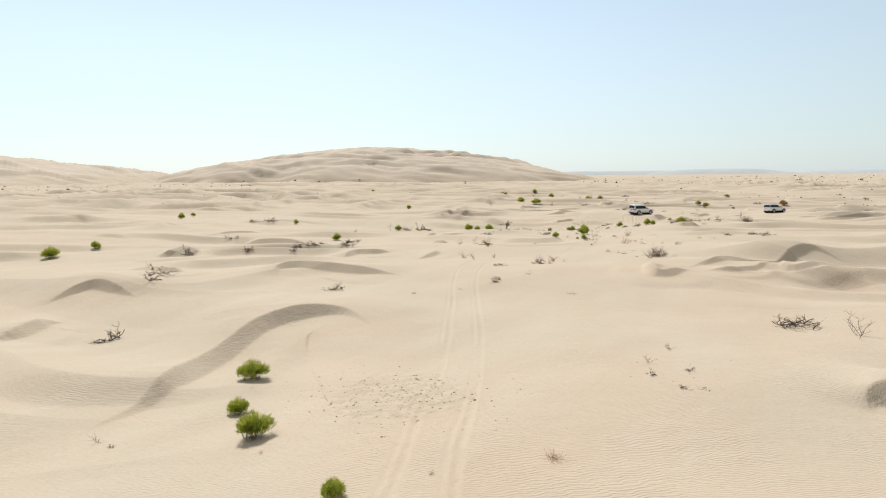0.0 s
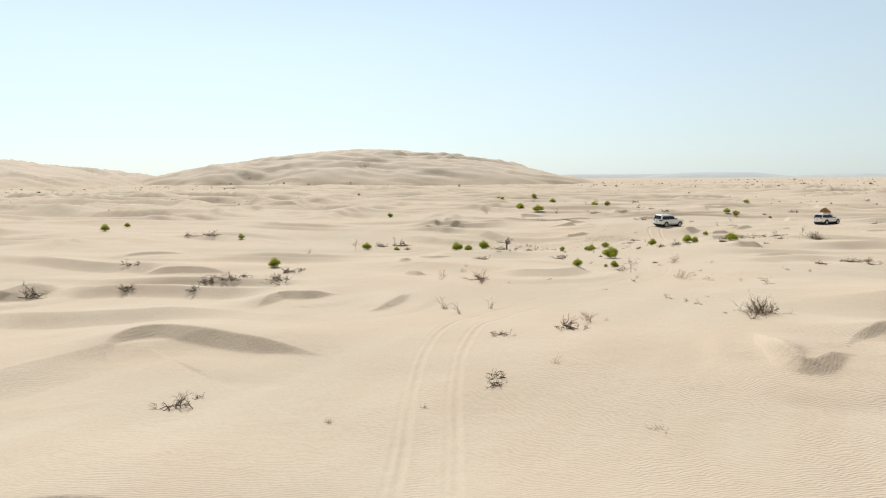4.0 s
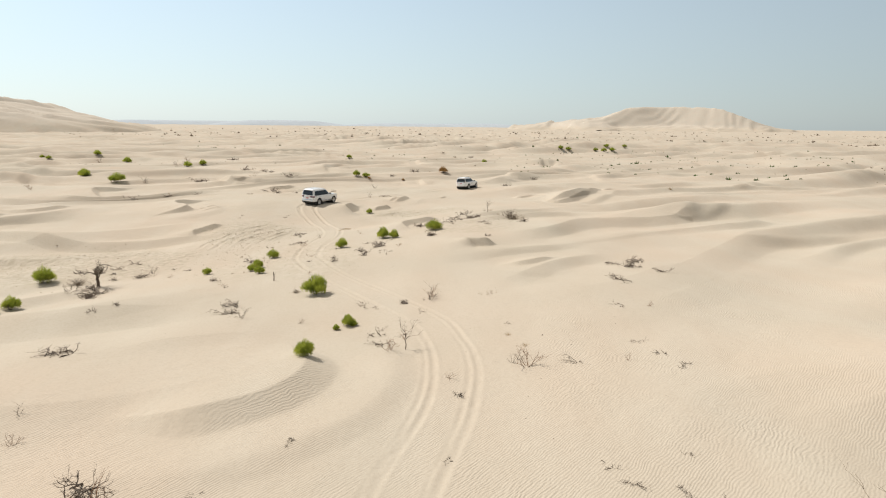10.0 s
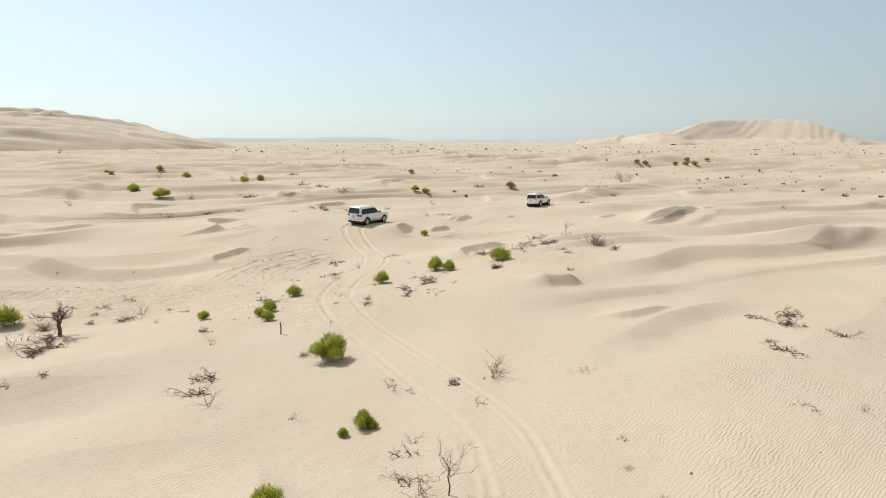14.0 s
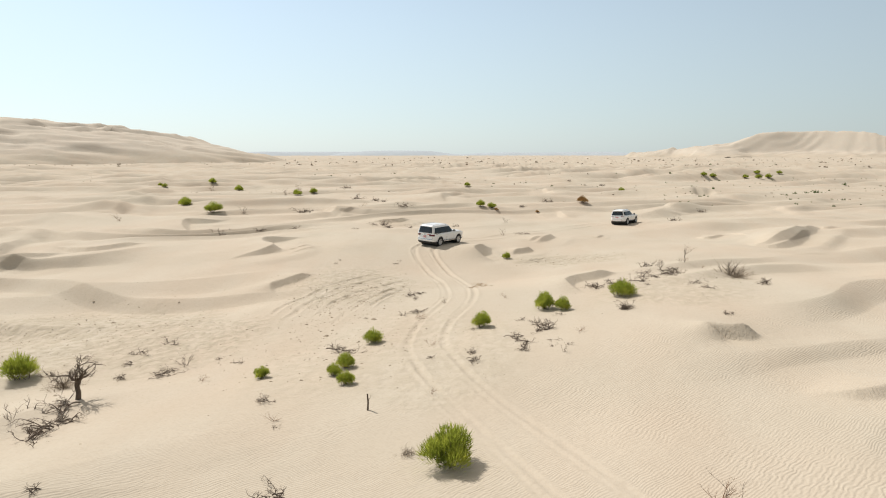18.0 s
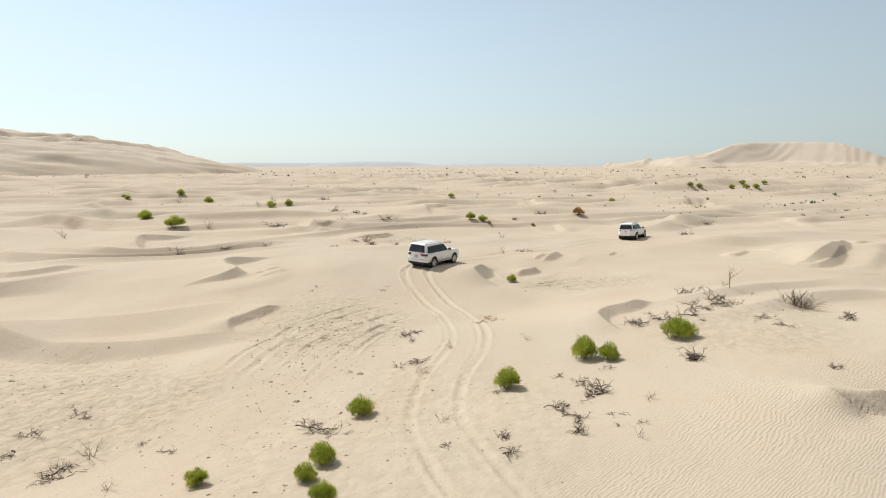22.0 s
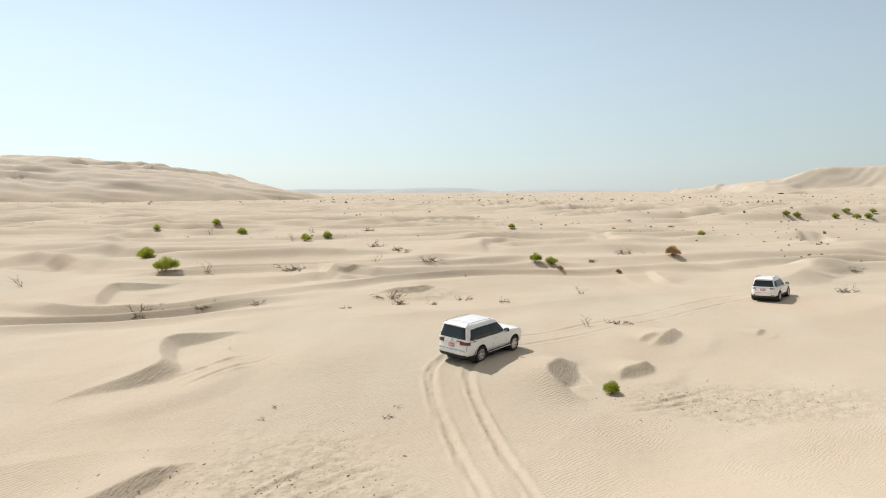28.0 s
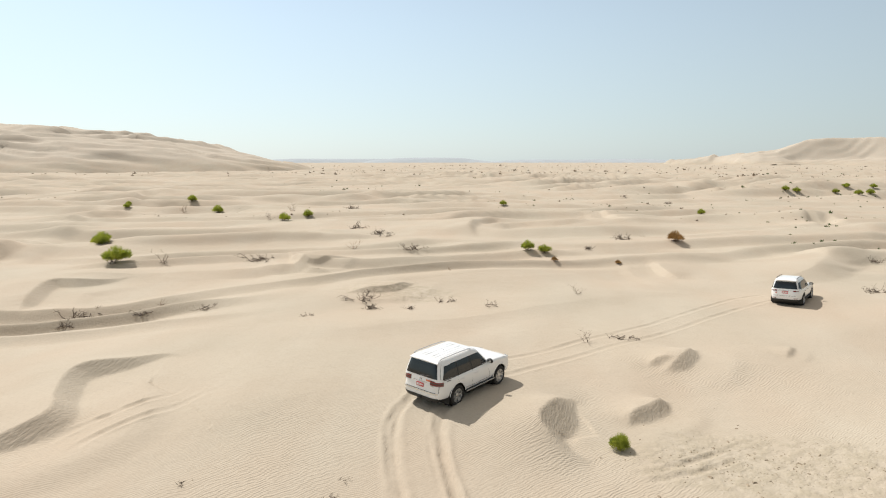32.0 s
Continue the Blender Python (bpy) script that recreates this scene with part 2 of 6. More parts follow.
def crest_line(points):
    """A smooth line through a few crest points."""
    p = np.array(points, float)
    p = np.vstack([2 * p[0] - p[1], p, 2 * p[-1] - p[-2]])
    out = []
    for i in range(1, len(p) - 2):
        for s in np.linspace(0, 1, 6, endpoint=False):
            out.append(0.5 * (2 * p[i] + (p[i + 1] - p[i - 1]) * s + (2 * p[i - 1] - 5 * p[i] + 4 * p[i + 1] - p[i + 2]) * s ** 2
                              + (3 * p[i] - p[i - 1] - 3 * p[i + 1] + p[i + 2]) * s ** 3))
    out.append(p[-2])
    return np.array(out)


def slip_dune(x, y, z, height, stoss, points, lee=0.62, ends=0.3, hollow=0.3):
    """Adds a dune with a sharp crest through the points: a long windward ramp on the left of the line, a slip face on its right."""
    line = crest_line(points)
    run = np.r_[0, np.cumsum(np.hypot(*np.diff(line, axis=0).T))]
    along = run / run[-1]
    tops = height * ramp(np.minimum(along, 1 - along) / ends)
    # the line runs on at no height past both ends, so that the ends die out softly
    first, last = line[0] - line[1], line[-1] - line[-2]
    more = np.array([0.35, 1.0])[:, None] * min(stoss, 6.0)
    line = np.vstack([(line[0] + more * first / np.hypot(*first))[::-1], line, line[-1] + more * last / np.hypot(*last)])
    tops = np.r_[0, 0, tops, 0, 0]
    reach = np.r_[0, 0.7, np.ones(len(line) - 4), 0.7, 0]
    lo, hi = line.min(0) - stoss - 1, line.max(0) + stoss + 1
    near = np.nonzero(((x > lo[0]) & (x < hi[0]) & (y > lo[1]) & (y < hi[1])).ravel())[0]
    if not len(near):
        return z
    px, py = x.ravel()[near], y.ravel()[near]
    best, side, top, fade = np.full(px.shape, 1e9), np.zeros(px.shape), np.zeros(px.shape), np.zeros(px.shape)
    total, weight = np.zeros(px.shape), np.zeros(px.shape)
    for i in range(len(line) - 1):
        (ax, ay), (bx, by) = line[i], line[i + 1]
        dx, dy = bx - ax, by - ay
        qx, qy = px - ax, py - ay
        s = np.clip((qx * dx + qy * dy) / (dx * dx + dy * dy), 0, 1)
        d2 = (qx - s * dx) ** 2 + (qy - s * dy) ** 2
        here = tops[i] + s * (tops[i + 1] - tops[i])
        w = math.hypot(dx, dy) / (d2 + 0.004) ** 1.5
        total += w * here
        weight += w
        better = d2 < best
        best = np.where(better, d2, best)
        side = np.where(better, dx * qy - dy * qx, side)
        top = np.where(better, here, top)
        fade = np.where(better, reach[i] + s * (reach[i + 1] - reach[i]), fade)
    best = np.sqrt(best)
    mean = total / weight * ramp(fade)
    wind_side = mean * (0.75 * ramp(1 - best / stoss) + 0.25 * np.clip(1 - best / stoss, 0, 1) ** 2)
    trough = hollow * mean * (1 - np.exp(-best / 1.2)) * np.exp(-((best / (0.7 * stoss)) ** 2))
    # a steep slip face in the middle that eases into soft shoulders at the ends, and a concave foot
    steep = lee * (0.5 + 0.5 * ramp(top / (0.75 * height)))
    face = 0.74 * top - steep * best
    lee_side = 0.5 * (face + np.sqrt(face * face + 0.0008)) * (best < 6 * height)
    foot = 0.26 * mean * np.exp(-((best / (0.26 * stoss + 0.4)) ** 1.4))
    # a rippled mound in the hollow before the face, with a soft lee of its own
    past = best - 0.74 * top / steep
    mound = 1.1 * hollow * mean * ramp(past / (0.24 * stoss)) * (1 - ramp((past - 0.22 * stoss) / (0.14 * stoss)))
    add = np.where(side > 0, wind_side, np.minimum(lee_side, 0.74 * top) + foot + mound - trough)
    whole = z.copy().ravel()
    whole[near] += add
    return whole.reshape(z.shape)


def swell(x, y, z, cx, cy, height, wide):
    return z + height * np.exp(-((x - cx) ** 2 + (y - cy) ** 2) / (2 * wide * wide))


def dune_rows(x, y, length, height, seed, sharp=0.8):
    """A field of wandering cross-wind dunes with short slip faces."""
    bend = 1.5 * wave_noise(x / (2.2 * length), y / (2.2 * length), seed) + 0.5 * wave_noise(x / length, y / length, seed + 1)
    phase = (x * 0.42 - y * 0.9) / length + bend
    p = phase - np.floor(phase)
    u = np.clip(p / sharp, 0, 1)
    saw = np.where(p < sharp, u * u * (1.6 - 0.6 * u), (1 - p) / (1 - sharp))
    size = np.clip(0.25 + 1.25 * wave_noise(x / (1.3 * length), y / (1.0 * length), seed + 2), 0, 1)
    return height * saw * size


def soft_rows(x, y, length, height, seed, size_low=0.1):
    """Rounded cross-wind ridges, long on the windward side and steeper on the lee, that swell and die out."""
    along, phase = (x * 0.89 + y * 0.45) / length, (x * 0.45 - y * 0.89) / length
    bend = 1.2 * wave_noise(along / 4.0, phase / 2.4, seed) + 0.35 * wave_noise(along / 1.6, phase / 1.1, seed + 1)
    size = np.clip(0.42 + 1.05 * wave_noise(along / 1.9, phase / 1.2, seed + 2), size_low, 1)
    phase = phase + bend
    p = phase - np.floor(phase)
    short = 0.36 - 0.15 * size
    up = np.clip(p / (1 - short), 0, 1)
    down = np.clip((1 - p) / short, 0, 1)
    shape = np.where(p < 1 - short, 0.55 * ramp(up) + 0.45 * up * up, 0.35 * ramp(down) + 0.65 * down ** 1.15)
    return height * size * (shape - 0.4)


def off_track(x, y):
    """0 on the strip that the cars follow, 1 some way off it."""
    xs = np.interp(y, [p[1] for p in LEAD_WAY], [p[0] for p in LEAD_WAY])
    past = np.clip(y - 82, 0, None) + np.clip(-46 - y, 0, None)
    return ramp((np.hypot(x - xs, past) - 5) / 15)


def big_hill(x, y, cx, cy, turn, half_long, half_wide, height, seed, power, swing, fold):
    """The height of a great dune with folded smaller dunes draped over it."""
    c, s = math.cos(radians(turn)), math.sin(radians(turn))
    u, v = ((x - cx) * c + (y - cy) * s) / half_long, (-(x - cx) * s + (y - cy) * c) / half_wide
    wob = 0.16 * wave_noise(x / 130, y / 130, seed) + 0.06 * wave_noise(x / 45, y / 45, seed + 1)
    r = np.sqrt(u * u + v * v) * (1 + wob)
    body = np.clip(1 - r, 0, 1)
    body = np.where(body > 0, (body * (1.75 - 0.75 * body)), 0) ** power
    on = ramp(body * 2.2)
    k = half_long / 300.0
    c, s = math.cos(radians(swing)), math.sin(radians(swing))
    steps = soft_rows(x * c + y * s, y * c - x * s, 40.0 * k, fold * height, seed + 3, 0.25) + soft_rows(x, y, 20.0 * k, 0.05 * height, seed + 7)
    return height * body * 0.97 + on * steps


DUNES = []


def dune(height, stoss, points, lee, ends):
    away = max(p[1] for p in points) > 84 or min(p[0] for p in points) < -36
    DUNES.append(((0.85 if away else 1.08) * height, stoss, points, 0.93 * lee, ends))


# windward ramp and slip face: height, length of the ramp, crest, steepness of the face, taper of the ends
dune(0.68, 11, [(4.4, -42.1), (3.2, -39.0), (-0.0, -34.1), (-1.5, -29.3), (0.6, -26.1), (4.2, -26.8)], 0.72, 0.3)
dune(0.6, 10, [(-11.4, -20.5), (-13.2, -19.5), (-13.5, -18.0), (-12.5, -16.8), (-8.1, -15.6), (-4.0, -14.5)], 0.72, 0.3)
dune(0.5, 9, [(-17.4, -34.1), (-18.2, -33.4), (-18.1, -30.8), (-13.8, -30.1)], 0.72, 0.35)
dune(0.51, 8, [(-11.3, -39.7), (-11.2, -38.7), (-13.0, -36.1), (-12.8, -34.8)], 0.62, 0.35)
dune(0.6, 10, [(14.2, -3.6), (14.4, -1.4), (15.3, 0.3), (17.0, 2.9), (18.7, 6.5), (20.6, 11.8), (22.7, 12.2), (24.2, 11.3)], 0.72, 0.3)
dune(0.3, 5, [(15.2, -3.7), (17.1, -2.5), (19.1, 1.2)], 0.62, 0.3)
dune(0.34, 5, [(19.4, 2.3), (20.7, 0.1), (24.5, 3.6)], 0.62, 0.3)
dune(0.34, 7, [(10.6, -2.3), (12.5, -6.5), (13.5, -6.4)], 0.62, 0.4)
dune(0.6, 8, [(25.5, -27.1), (25.3, -26.3), (25.8, -25.3), (27.1, -22.5)], 0.72, 0.3)
dune(0.5, 8, [(-14.7, -10.3), (-15.3, -9.6), (-16.3, -7.1), (-14.8, -6.0), (-13.9, -3.8)], 0.72, 0.3)
dune(0.34, 6, [(-9.6, -6.9), (-8.6, -6.0), (-9.9, -1.4)], 0.62, 0.4)
dune(0.42, 8, [(11.1, -4.0), (12.9, -6.9), (14.1, -4.4), (14.8, -3.8)], 0.62, 0.35)
dune(0.51, 8, [(-33.8, -17.6), (-31.9, -16.3), (-34.2, -12.0)], 0.62, 0.35)
dune(0.78, 7, [(-5.2, 60.2), (-6.3, 60.3), (-7.0, 60.9), (-7.2, 61.6), (-6.8, 62.6), (-6.0, 64.3), (-5.3, 64.1)], 0.62, 0.42)
dune(0.45, 5, [(-3.9, 62.8), (-3.7, 63.5), (-2.9, 64.3), (-1.9, 65.6)], 0.72, 0.3)
dune(0.5, 9, [(0.2, 44.6), (-0.7, 46.7), (0.0, 48.6), (1.2, 49.4), (3.4, 51.8)], 0.72, 0.3)
dune(0.55, 6, [(4.8, 34.4), (4.0, 35.3), (5.0, 35.1), (6.5, 35.7)], 0.72, 0.3)
dune(0.64, 10, [(-26.4, 53.8), (-25.5, 55.2), (-24.2, 56.4), (-23.9, 58.0), (-25.2, 59.7), (-26.4, 61.6), (-26.6, 62.9), (-25.6, 64.0), (-24.6, 65.6), (-23.0, 65.4)], 0.72, 0.32)
dune(0.42, 8, [(-19.3, 46.4), (-19.8, 47.2), (-19.9, 47.9), (-19.3, 49.1), (-18.1, 51.5)], 0.72, 0.3)
dune(0.77, 10, [(-39.8, 72.8), (-42.9, 77.1), (-44.4, 80.7), (-42.5, 81.9), (-40.0, 84.8)], 0.62, 0.3)
dune(1.1, 14, [(-15.0, 116.9), (-17.1, 122.3), (-17.2, 133.5), (-14.5, 138.5), (-10.7, 135.9)], 0.62, 0.3)
dune(0.68, 9, [(-31.0, 94.9), (-27.2, 89.1), (-25.2, 88.2), (-23.2, 87.6)], 0.62, 0.35)
dune(0.51, 7, [(-21.1, 80.1), (-19.7, 81.0), (-18.0, 82.3), (-16.6, 85.3)], 0.62, 0.35)
dune(0.59, 9, [(2.8, 98.9), (3.3, 92.5), (4.7, 90.8)], 0.62, 0.35)
dune(0.68, 9, [(16.7, 67.0), (18.8, 65.3), (29.3, 78.9)], 0.62, 0.3)
dune(0.42, 9, [(19.1, 110.7), (19.5, 106.7), (19.2, 100.5)], 0.62, 0.35)
dune(0.3, 7, [(5.3, 30.2), (7.3, 29.6), (10.1, 31.2)], 0.62, 0.4)
dune(0.45, 9, [(-10.7, 9.9), (-7.6, 9.4), (-5.3, 10.9), (-4.5, 13.1), (-5.5, 15.9), (-6.0, 17.3)], 0.32, 0.3)
dune(0.21, 3, [(-2.4, 68.7), (-1.7, 69.1), (-1.0, 69.1)], 0.62, 0.4)
dune(0.17, 2.5, [(4.3, 70.6), (5.1, 72.1), (5.6, 72.7)], 0.62, 0.4)
dune(0.42, 7, [(-1.9, 68.2), (-1.0, 68.9), (0.5, 71.5)], 0.62, 0.35)
dune(0.85, 12, [(-78.9, 119.3), (-80.2, 124.8), (-80.9, 132.6), (-72.5, 134.1)], 0.62, 0.3)
dune(1.02, 12, [(-84.5, 143.9), (-102.7, 172.4), (-105.1, 181.3), (-89.3, 165.6)], 0.62, 0.3)
dune(0.85, 12, [(-101.7, 183.9), (-112.1, 204.6), (-98.1, 191.2)], 0.62, 0.3)
dune(0.59, 12, [(-114.8, 143.0), (-104.6, 143.0), (-101.5, 145.9)], 0.62, 0.3)
dune(0.68, 12, [(-126.3, 167.7), (-115.8, 169.8), (-102.4, 172.0)], 0.62, 0.3)
dune(0.59, 10, [(-64.8, 142.6), (-64.8, 154.7), (-57.5, 153.2)], 0.62, 0.35)
dune(0.42, 8, [(-51.3, 106.1), (-49.3, 107.6), (-49.8, 113.9)], 0.62, 0.35)
dune(0.34, 6, [(-36.2, 107.9), (-35.3, 109.2), (-35.0, 112.0)], 0.62, 0.35)
dune(0.34, 6, [(-39.4, 121.9), (-35.9, 119.5), (-33.5, 117.9)], 0.62, 0.35)
dune(0.38, 6, [(-32.9, 98.1), (-27.5, 89.7), (-25.5, 91.4), (-24.5, 96.5)], 0.62, 0.35)
dune(0.42, 8, [(-10.6, 133.1), (-5.5, 134.1), (1.7, 140.3)], 0.62, 0.35)
dune(0.77, 10, [(3.5, 161.1), (5.6, 147.3), (8.7, 142.7)], 0.62, 0.35)
dune(0.94, 12, [(37.9, 148.6), (42.1, 156.5), (41.0, 150.3), (36.9, 137.3)], 0.62, 0.3)
dune(0.34, 9, [(18.4, 100.7), (20.4, 100.6), (26.7, 106.9)], 0.62, 0.35)
dune(0.34, 8, [(24.2, 134.9), (29.1, 134.8), (34.9, 136.1)], 0.62, 0.35)
dune(0.26, 8, [(14.5, 73.6), (15.1, 70.7), (18.2, 74.9)], 0.62, 0.35)
dune(0.51, 9, [(16.4, 65.4), (19.2, 64.4), (25.6, 73.3)], 0.62, 0.3)
dune(0.51, 9, [(37.2, 110.1), (35.4, 99.2), (36.3, 95.5)], 0.62, 0.35)
dune(0.26, 8, [(28.7, 79.4), (29.0, 77.0), (32.5, 81.1)], 0.62, 0.35)
dune(0.42, 9, [(26.9, 53.0), (29.8, 52.8), (39.1, 60.6)], 0.62, 0.3)
dune(0.59, 12, [(52.1, 86.5), (54.4, 85.7), (63.6, 94.7)], 0.62, 0.35)
dune(1.02, 12, [(32.8, 136.1), (37.9, 154.7), (39.0, 146.5)], 0.62, 0.35)
dune(0.26, 9, [(16.5, 97.5), (18.7, 97.0), (23.0, 101.9)], 0.62, 0.35)
dune(0.59, 12, [(65.5, 126.2), (69.6, 125.1), (80.7, 136.0)], 0.62, 0.35)
dune(0.51, 10, [(-44.2, 57.9), (-38.8, 56.6), (-37.8, 62.5)], 0.62, 0.3)
dune(0.68, 12, [(-67.4, 89.2), (-61.3, 90.3), (-64.0, 105.1)], 0.62, 0.3)
dune(1.1, 14, [(-124.7, 88.0), (-134.1, 99.4), (-134.5, 105.9), (-119.2, 102.0)], 0.62, 0.3)
dune(0.85, 12, [(-79.0, 55.4), (-79.1, 61.5), (-86.1, 80.6), (-82.9, 81.8)], 0.62, 0.3)
dune(0.51, 10, [(-57.9, 56.8), (-51.9, 56.5), (-56.3, 76.5)], 0.62, 0.3)
dune(0.51, 10, [(-45.3, 45.6), (-42.3, 47.9), (-39.6, 55.4)], 0.62, 0.3)
dune(0.51, 10, [(-65.3, 87.5), (-64.1, 92.4), (-66.0, 111.8)], 0.62, 0.3)
dune(0.59, 10, [(-97.3, 96.7), (-98.5, 107.8), (-104.9, 126.2)], 0.62, 0.3)
dune(0.85, 14, [(-141.6, 136.2), (-146.2, 146.5), (-129.6, 138.0)], 0.62, 0.3)
dune(0.26, 5, [(-20.2, 9.8), (-19.1, 9.5), (-19.1, 10.5)], 0.62, 0.35)
dune(0.26, 6, [(-24.1, 17.0), (-21.1, 16.4), (-20.0, 18.7)], 0.62, 0.35)
dune(0.34, 6, [(-16.5, 5.8), (-14.9, 5.5), (-13.9, 6.0)], 0.62, 0.35)
dune(0.51, 9, [(-59.1, -3.9), (-64.4, 0.9), (-59.7, 1.0)], 0.62, 0.35)
dune(0.42, 8, [(-46.4, -2.6), (-47.4, -0.1), (-45.0, 4.8)], 0.62, 0.35)
dune(0.42, 8, [(-34.6, -17.5), (-32.5, -17.2), (-33.3, -13.5)], 0.62, 0.35)
dune(0.51, 8, [(-57.7, -13.6), (-55.6, -12.5), (-51.3, -10.9)], 0.62, 0.35)
dune(0.38, 7, [(-22.9, -26.3), (-23.4, -25.2), (-18.8, -24.9), (-21.0, -22.4)], 0.62, 0.35)
dune(0.68, 10, [(-101.1, -2.0), (-98.1, 1.6), (-89.9, 1.6)], 0.62, 0.35)
dune(0.59, 9, [(-37.6, -5.0), (-34.1, -3.6), (-29.3, -1.2)], 0.62, 0.3)
dune(1.02, 14, [(-119.7, 82.9), (-135.8, 101.0), (-129.2, 105.7), (-109.8, 94.8)], 0.62, 0.3)
dune(0.77, 12, [(-72.1, 47.4), (-80.3, 68.2), (-82.4, 80.7)], 0.62, 0.3)
dune(0.68, 12, [(-49.1, 45.2), (-43.8, 47.9), (-52.1, 68.6)], 0.62, 0.3)
dune(0.85, 14, [(-239.8, 63.7), (-269.2, 88.6), (-247.1, 88.5)], 0.62, 0.3)
dune(0.85, 14, [(-160.8, 62.3), (-173.0, 78.9), (-142.7, 67.8)], 0.62, 0.3)
dune(1.02, 14, [(-94.0, 35.4), (-112.6, 59.7), (-117.4, 69.3), (-100.7, 63.6)], 0.62, 0.3)
dune(0.68, 12, [(-142.1, 25.1), (-149.4, 38.8), (-139.2, 41.6)], 0.62, 0.3)


def ground_height(x, y):
    """The height of the sand at arrays of places."""
    x, y = np.asarray(x, float), np.asarray(y, float)
    z = np.zeros_like(x)
    # broad swells
    z = swell(x, y, z, -4, -35, -0.37, 8)
    z = swell(x, y, z, 7, -35, -0.65, 8)
    z = swell(x, y, z, 18, -35, 0.20, 8)
    z = swell(x, y, z, -48, -24, -0.36, 8)
    z = swell(x, y, z, -37, -24, -0.22, 8)
    z = swell(x, y, z, 18, -24, 0.40, 8)
    z = swell(x, y, z, 7, -13, 0.10, 8)
    z = swell(x, y, z, -26, -2, -0.10, 8)
    z = swell(x, y, z, 7, -2, 0.30, 8)
    z = swell(x, y, z, -15, 9, 0.33, 8)
    z = swell(x, y, z, -4, 9, 0.04, 8)
    z = swell(x, y, z, 7, 9, 0.25, 8)
    z = swell(x, y, z, -37, 20, -0.39, 8)
    z = swell(x, y, z, -26, 20, -0.07, 8)
    z = swell(x, y, z, -15, 20, 0.24, 8)
    z = swell(x, y, z, -4, 20, -0.29, 8)
    z = swell(x, y, z, 7, 20, 0.28, 8)
    z = swell(x, y, z, 18, 20, 0.36, 8)
    z = swell(x, y, z, -48, 31, -1.04, 8)
    z = swell(x, y, z, -37, 31, -0.97, 8)
    z = swell(x, y, z, -26, 31, -0.53, 8)
    z = swell(x, y, z, -15, 31, -0.30, 8)
    z = swell(x, y, z, 7, 31, 0.15, 8)
    z = swell(x, y, z, -26, 42, -0.49, 8)
    z = swell(x, y, z, -15, 42, -0.31, 8)
    z = swell(x, y, z, -4, 42, 0.10, 8)
    z = swell(x, y, z, 7, 42, 0.40, 8)
    z = swell(x, y, z, -15, 53, -0.36, 8)
    z = swell(x, y, z, -4, 53, -0.91, 8)
    z = swell(x, y, z, 7, 53, 0.61, 8)
    z = swell(x, y, z, -15, 64, 0.87, 8)
    z = swell(x, y, z, -4, 64, -0.52, 8)
    z = swell(x, y, z, -37, 75, -0.47, 8)
    z = swell(x, y, z, -4, 75, -0.33, 8)
    z = swell(x, y, z, 7, 86, -0.07, 8)
    z = swell(x, y, z, 18, 86, 0.11, 8)
    z = swell(x, y, z, 7, 97, -0.18, 8)
    for height, stoss, points, lee, ends in DUNES:
        z = slip_dune(x, y, z, height, stoss, points, lee, ends)
    # the open dune field round them
    core = ramp((110 - np.hypot((x + 15) * 1.0, (y - 25) * 0.85)) / 50)
    out = 1 - core
    z = z + core * (0.28 * wave_noise(x / 13, y / 9, 8) + 0.10 * wave_noise(x / 7, y / 7, 3) + 0.05 * wave_noise(x / 2.6, y / 2.6, 4))
    z = z + 0.06 * dune_rows(x, y, 13.0, 1.9, 11, 0.6) + 0.05 - 0.4 * out
    aside = off_track(x, y)
    far = ramp((np.hypot(x, y - 20) - 70) / 120)
    z = z + aside * ((1.05 + 0.5 * far) * soft_rows(x, y, 15.0, 1.0, 11, 0.0) + soft_rows(x + 30, y, 8.0, 0.65, 15, 0.0))
    return z + far * (soft_rows(x + 40, y, 31.0, 3.1, 21) + soft_rows(x - 70, y + 9, 17.0, 2.0, 25) + 0.9 * wave_noise(x / 90, y / 90, 6) - 0.2)


# ---- the ground ----
def axis_steps(lo, hi, step, grow_lo, grow_hi, far_lo, far_hi):
    mid = list(np.arange(lo, hi + step * 0.5, step))
    a, s = [], step
    p = lo
    while p > far_lo:
        s *= 1 + grow_lo
        p -= s
        a.append(p)
    b, s, p = [], step, mid[-1]
    while p < far_hi:
        s *= 1 + grow_hi
        p += s
        b.append(p)
    return np.array(a[::-1] + mid + b)


CRUST_PATCHES = [(-26, 38, 11, 7, 1.0), (-14.5, 49, 5.5, 6, 0.9), (0.5, 60.5, 5.5, 2.6, 0.9), (11.5, -34, 3.5, 3, 0.7), (5.0, 44, 5, 4, 0.7),
                 (-9, 35, 7, 8, 0.5), (-17.5, 82, 5, 2.5, 0.8), (8, 48, 4, 4, 0.6), (-36, 30, 12, 6, 0.8)]


def crust_amount(x, y):
    c = np.zeros_like(x)
    wob = 0.5 * wave_noise(x / 3.2, y / 3.2, 61) + 0.3 * wave_noise(x / 1.1, y / 1.1, 62)
    for cx, cy, rx, ry, k in CRUST_PATCHES:
        r = np.hypot((x - cx) / rx, (y - cy) / ry) + 0.35 * wob
        c = np.maximum(c, k * ramp((1.05 - r) / 0.45))
    return c


# ---- wheel tracks, pressed into the sand ----
def smooth_way(points, step=0.35):
    line = crest_line(points)
    along = np.r_[0, np.cumsum(np.hypot(*np.diff(line, axis=0).T))]
    s = np.arange(0, along[-1], step)
    return np.stack([np.interp(s, along, line[:, 0]), np.interp(s, along, line[:, 1])], -1)


